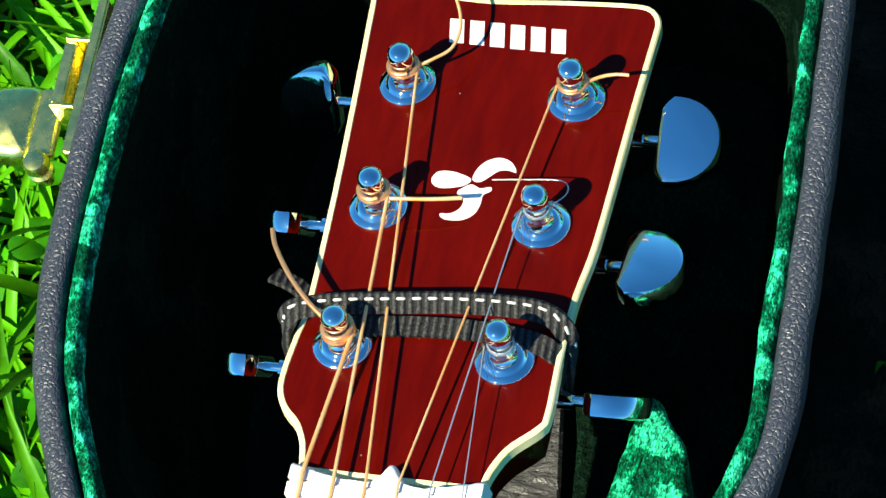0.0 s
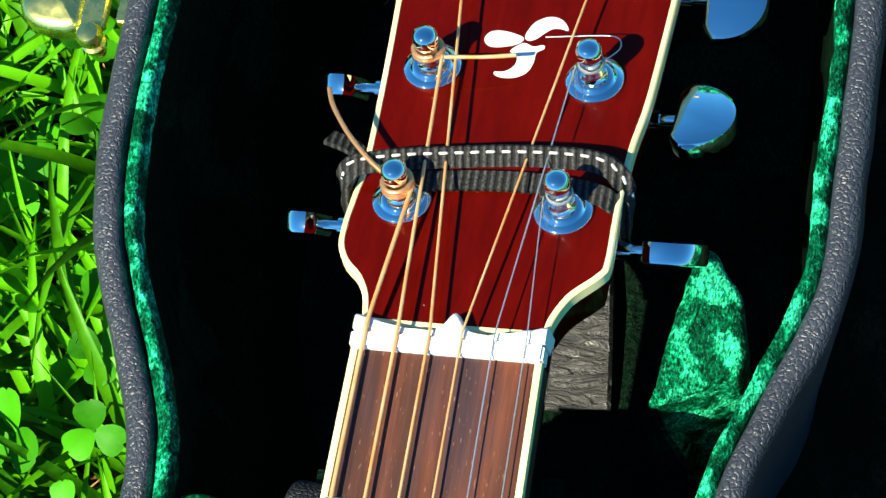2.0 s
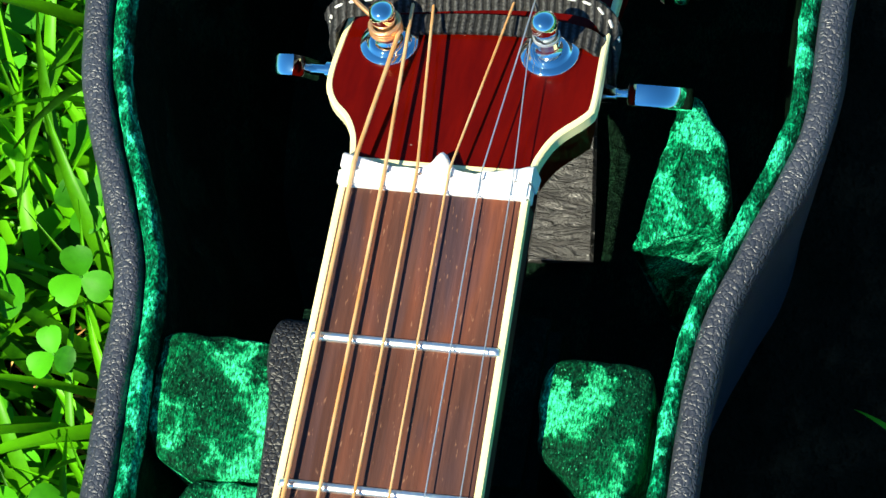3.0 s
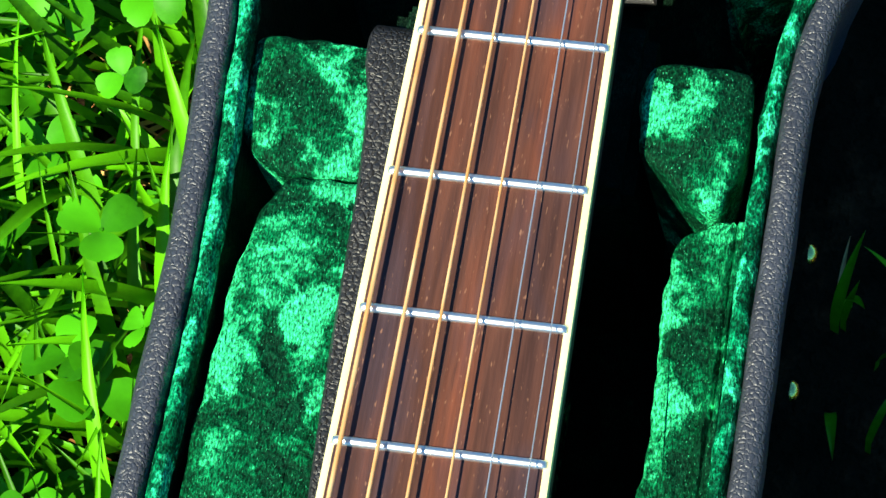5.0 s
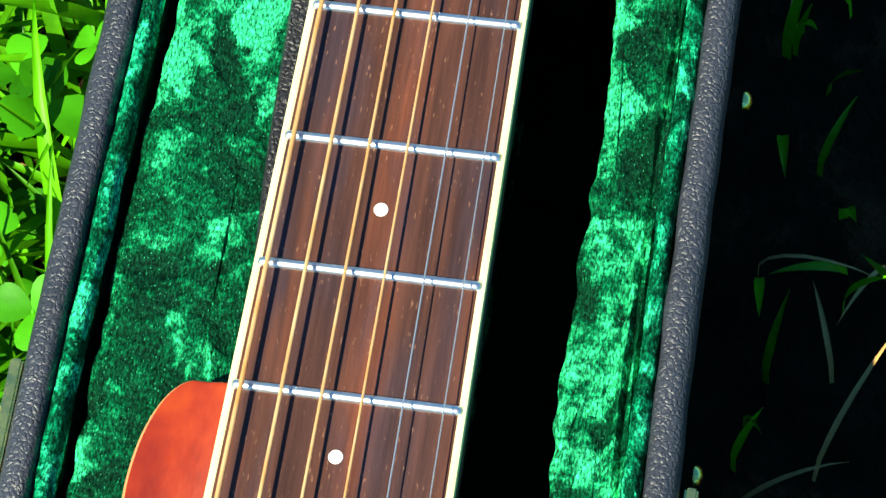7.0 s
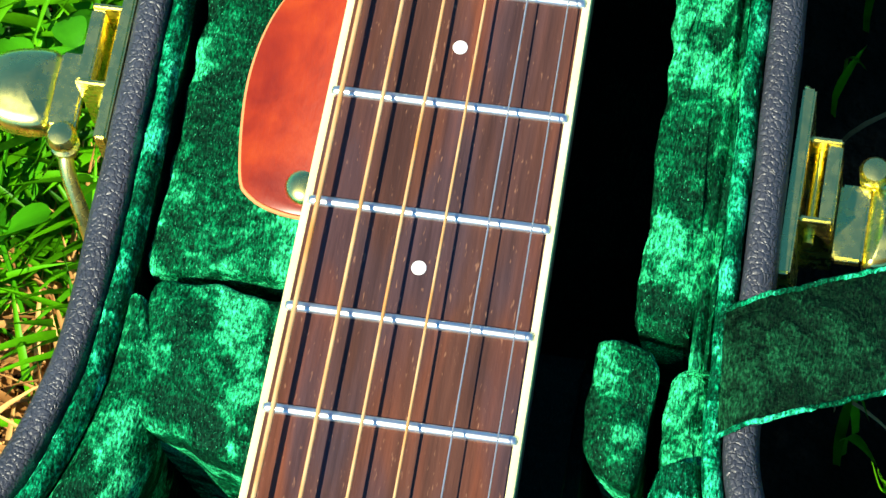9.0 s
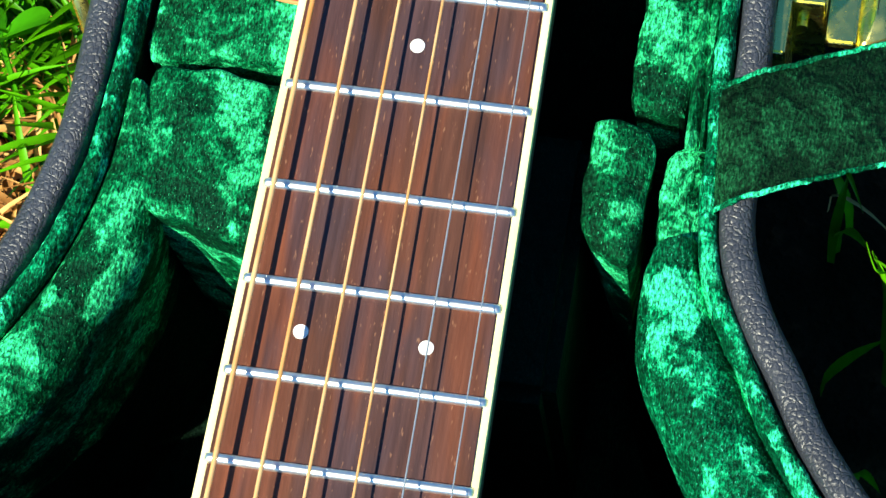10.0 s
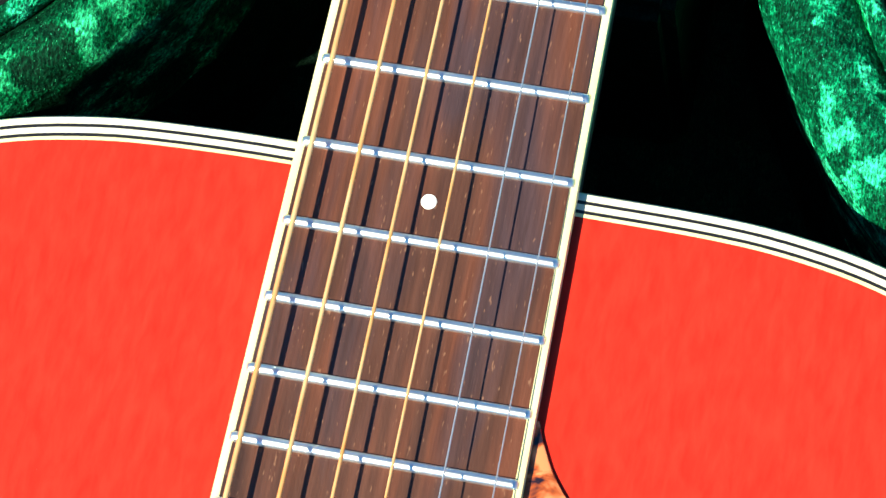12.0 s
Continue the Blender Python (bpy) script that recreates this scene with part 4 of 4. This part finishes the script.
LACE_LOW = [(-20.7, 36.9, 1.3), (-8.3, 38.5, 1.2), (4, 39.4, 1.1), (14.6, 39.3, 1), (23.4, 38.2, 1), (28.2, 36.4, 0.8), (30.8, 34.8, -3), (29.6, 33.6, -10)]
low_line = evened(smooth_line(mm(LACE_LOW), 8), 0.0012)
part("lace", *band(low_line, (0, 1, 0.25), 0.0050, 0.0014), LACE, strap, "woven black lace", 60, HEAD)
for i in range(5, len(up_line) - 30, 3):
    a, d = up_line[i], (up_line[i + 1] - up_line[i]).normalized()
    if a.z < -0.004:
        continue
    c = lace_across[i].normalized()
    u = d.cross(c).normalized()
    u = u if u.z - u.y > 0 else -u
    q = a + c * 0.0012 + u * 0.0007
    part("stitch", *tube([q - d * 0.0011, q - d * 0.0008, q + d * 0.0008, q + d * 0.0011], [0.0002, 0.0005, 0.0005, 0.0002], 6, 0.7), STITCH, upper, "", 80, HEAD)
tail_line = smooth_line(mm([(-24, 49.5, -16), (-30.4, 51.2, -14.5), (-34.8, 53.2, -13), (-39.2, 56.2, -12.5), (-45.0, 58.4, -12.5)]), 5)
part("lace_end", *band(tail_line, (0, 1, -0.3), 0.0050, 0.0012), LACE, strap, "loose end of black lace", 60, HEAD)

tab = thing("leather_tab", "red-orange leather tab with brass rivet, lying beside the neck", "leather tab")
TAB = [(-22, -190.2), (-29.4, -189.6), (-34.8, -189.2), (-39.6, -192.6), (-43.2, -199.8), (-44.9, -209.8), (-44.4, -221.0), (-42.6, -231.8), (-40.2, -234.7), (-36.8, -236.6), (-31.0, -238.0), (-22, -238.6)]
tab_line = [Vector(p) for p in evened(smooth_line(mm(TAB), 6), 0.0014)]


def tab_lift(x, y):
    """The tab leans up along the neck, more where it meets it."""
    return max(y + 0.239, 0) * (0.10 + 0.22 * min(max((x + 0.046) / 0.0245, 0), 1))


def tab_mesh(low, high, out):
    verts, faces, n, m = [], [], len(tab_line), 12
    side = sideways(tab_line, False)
    for p, s in zip(tab_line, side):
        q = p - s * out * -1.0
        for k in range(m):
            u = k / (m - 1)
            x = q.x + (-0.0215 - q.x) * u
            y = q.y + (-0.210 - q.y) * u * 0.25
            w = min(max((x + 0.046) / 0.0245, 0), 1)
            rise = 0.0010 * w + 0.0012 * math.sin(w * 2.6) + 0.0010 * w * w + tab_lift(x, y)
            verts += [(x, y, 0.0953 + rise + high - (0.0002 if k == 0 else 0)), (x, y, 0.0953 + rise * 0.9 + low)]
    for i in range(n - 1):
        for k in range(m - 1):
            a, b = (i * m + k) * 2, ((i + 1) * m + k) * 2
            faces += [(a, b, b + 2, a + 2), (a + 1, a + 3, b + 3, b + 1)]
        a, b = i * m * 2, (i + 1) * m * 2
        faces.append((a, a + 1, b + 1, b))
    return verts, faces


part("leather", *tab_mesh(0.0003, 0.0019, 0.0), LEATHER_RED, tab, "red-orange smooth leather", 60)
part("raw_edge", *tube([(p.x - 0.0001, p.y, 0.0963 + 0.10 * (p.x + 0.046) + tab_lift(p.x, p.y)) for p in tab_line[3:-3]], 0.0006, 8), LEATHER_EDGE, tab, "pale tan cut edge", 80)
part("rivet", *moved(lathe([(0.0040, 0.0), (0.0042, 0.0008), (0.0036, 0.0017), (0.0020, 0.0023), (0.0004, 0.0025)], 26), Matrix.Translation((-0.0288, -0.2322, 0.1000))), BRASS, tab, "domed brass rivet", 70)


# ---- grass, clover, straw ----
rng = random.Random(11)


def wall_x(y, sign):
    """How far the outer wall of the case lies from the middle at y."""
    return max(p.x * sign for p in OUTLINE if abs(p.y - y) < 0.006)


WALL = {(k, s): wall_x(k * 0.01, s) for k in range(-60, 19) for s in (-1, 1)}


def spot(sign, far, y0=-0.52, y1=0.30):
    """A free place on the ground beside the case."""
    y = rng.uniform(y0, y1)
    k = round(y * 100)
    x = WALL.get((min(max(k, -60), 18), sign), 0.1) + 0.004 + far * rng.random() ** 1.5
    return sign * x, y


def blades(count, sign, far, tall, wide, lean, y0=-0.52, y1=0.30):
    verts, faces = [], []
    for _ in range(count):
        x, y = spot(sign, far, y0, y1)
        long, w = rng.uniform(*tall), rng.uniform(*wide)
        a = rng.uniform(0, 2 * math.pi)
        tip = rng.uniform(*lean)
        way = Vector((math.cos(a), math.sin(a), 0))
        near = abs(x) - WALL.get((min(max(round(y * 100), -60), 18), sign), 0.1)
        if way.x * sign < 0 and near < long * 0.8:
            way.x = -way.x * 0.6
            way.normalize()
        side = Vector((-way.y, way.x, 0))
        roll = rng.uniform(-0.5, 0.5)
        p, n0, angle, n = Vector((x, y, ground_height(x, y) - 0.003)), len(verts), rng.uniform(0.05, 0.4), 7
        for i in range(n + 1):
            u = i / n
            half = w * (0.55 + 0.45 * math.sin(min(u * 2.2, 1.57))) * (1 - u ** 2.5) * 0.5
            s = side * math.cos(roll * u) + Vector((0, 0, math.sin(roll * u)))
            verts += [p - s * half + Vector((0, 0, 0.18 * w)), p - Vector((0, 0, 0.0)), p + s * half + Vector((0, 0, 0.18 * w))]
            step = way * math.sin(angle) + Vector((0, 0, math.cos(angle)))
            p = p + step * long / n
            angle = min(angle + tip / n, 2.3)
            if p.z < 0.004:
                p.z = 0.004
        for i in range(n):
            b = n0 + i * 3
            faces += [(b, b + 1, b + 4, b + 3), (b + 1, b + 2, b + 5, b + 4)]
    return verts, faces


def stuff(name, shape, mat, label, category):
    me = bpy.data.meshes.new(name)
    me.from_pydata([tuple(v) for v in shape[0]], [], shape[1])
    me.shade_smooth()
    me.materials.append(mat)
    return tagged(new(name, me), label, category, kind="stuff")


stuff("grass", join(blades(900, -1, 0.20, (0.03, 0.085), (0.0016, 0.0042), (0.5, 2.0), -0.20, 0.30), blades(260, -1, 0.20, (0.02, 0.06), (0.0012, 0.003), (0.5, 2.0), -0.52, -0.24), blades(400, -1, 0.14, (0.02, 0.06), (0.0014, 0.0036), (0.6, 2.0), -0.24, -0.19), blades(620, -1, 0.13, (0.05, 0.11), (0.0026, 0.0062), (0.9, 2.2), -0.19, 0.30),
                    blades(36, 1, 0.045, (0.02, 0.042), (0.0018, 0.004), (0.3, 1.2), -0.30, 0.16), blades(100, 1, 0.22, (0.012, 0.032), (0.0014, 0.0036), (0.4, 2.0))), GRASS, "bright green uncut lawn grass around the case", "grass")
stuff("straw", join(blades(1500, -1, 0.12, (0.02, 0.05), (0.0008, 0.0028), (1.4, 2.6), -0.42, -0.225), blades(700, -1, 0.16, (0.015, 0.045), (0.0008, 0.002), (1.6, 2.6), -0.30, 0.30),
                    blades(70, 1, 0.16, (0.02, 0.05), (0.001, 0.002), (1.2, 2.4))), STRAW, "dry pale straw lying between the grass", "straw")


def sprig():
    """A short tuft whose tips stand clear of the shade of the case."""
    tuft = thing("grass_sprig", "bright green bent grass tips standing beside the case", "grass")
    for path, w in (([(99, -262, -4), (98.6, -263.5, 30), (97.6, -265.5, 55), (95.6, -267.6, 62), (93.0, -262.2, 63)], 0.0016),
                    ([(100, -270, -4), (99.6, -269.6, 34), (97.4, -267.2, 57), (95.2, -264.6, 61), (94.4, -262.9, 60)], 0.0014),
                    ([(104, -271, -4), (103.4, -270.6, 36), (101.2, -268.8, 58), (97.6, -266.6, 62), (95.2, -265.4, 62)], 0.0018)):
        line = smooth_line(mm(path), 5)
        part("blade", *tube(line, [w * (1 - 0.75 * i / len(line)) for i in range(len(line))], 6, 0.25), GRASS, tuft)


sprig()


def leaflet():
    """A heart-shaped clover leaflet from the stem outwards along y, folded at its midrib."""
    rows = [(0.0, 0.02), (0.12, 0.20), (0.3, 0.36), (0.5, 0.47), (0.7, 0.50), (0.85, 0.46), (0.95, 0.34), (1.0, 0.16)]
    verts, faces = [], []
    for u, w in rows:
        notch = -0.05 if u == 1.0 else 0.0
        for k in (-1, -0.5, 0, 0.5, 1):
            verts.append((k * w, u + (notch if k == 0 else 0) + (0.02 if abs(k) == 0.5 and u > 0.9 else 0), 0.16 * abs(k) * w + 0.10 * math.sin(u * 2.6) - 0.05))
    for i in range(len(rows) - 1):
        faces += [(i * 5 + k, i * 5 + k + 1, i * 5 + k + 6, i * 5 + k + 5) for k in range(4)]
    return verts, faces


def clover():
    plant = thing("clover_plant", "green three-leaved clover standing in the grass", "clover", "clover beside the case")
    part("stem", *tube(smooth_line([(0.004, -0.006, -0.05), (0.002, -0.003, -0.025), (0, 0, 0)], 4), 0.0006, 6), CLOVER, plant)
    first = leaflet()
    for k in range(3):
        m = Matrix.Rotation(radians(120 * k + 8), 4, "Z") @ Matrix.Rotation(radians(8), 4, "X") @ Matrix.Scale(0.0115, 4)
        part("leaflet", *moved(first, m), CLOVER, plant)
    return plant


seed_plant = clover()
spots = []
while len(spots) < 136:
    x, y = spot(-1, 0.10, -0.236, 0.22)
    if abs(x) - WALL.get((min(max(round(y * 100), -60), 18), -1), 0.1) < 0.012:
        continue
    if all((x - a) ** 2 + (y - b) ** 2 > 0.010 ** 2 for a, b, _ in spots):
        spots.append((x, y, rng.uniform(0.012, 0.060)))
for i, (x, y, z) in enumerate(spots):
    m = pose(x, y, z, rng.uniform(-38, 38), rng.uniform(-38, 38), rng.uniform(0, 360))
    size = rng.uniform(0.55, 1.1)
    if i == 0:
        seed_plant.matrix_basis = m
    else:
        c = copy_thing(seed_plant, m)
        c.scale = (size, size, size)
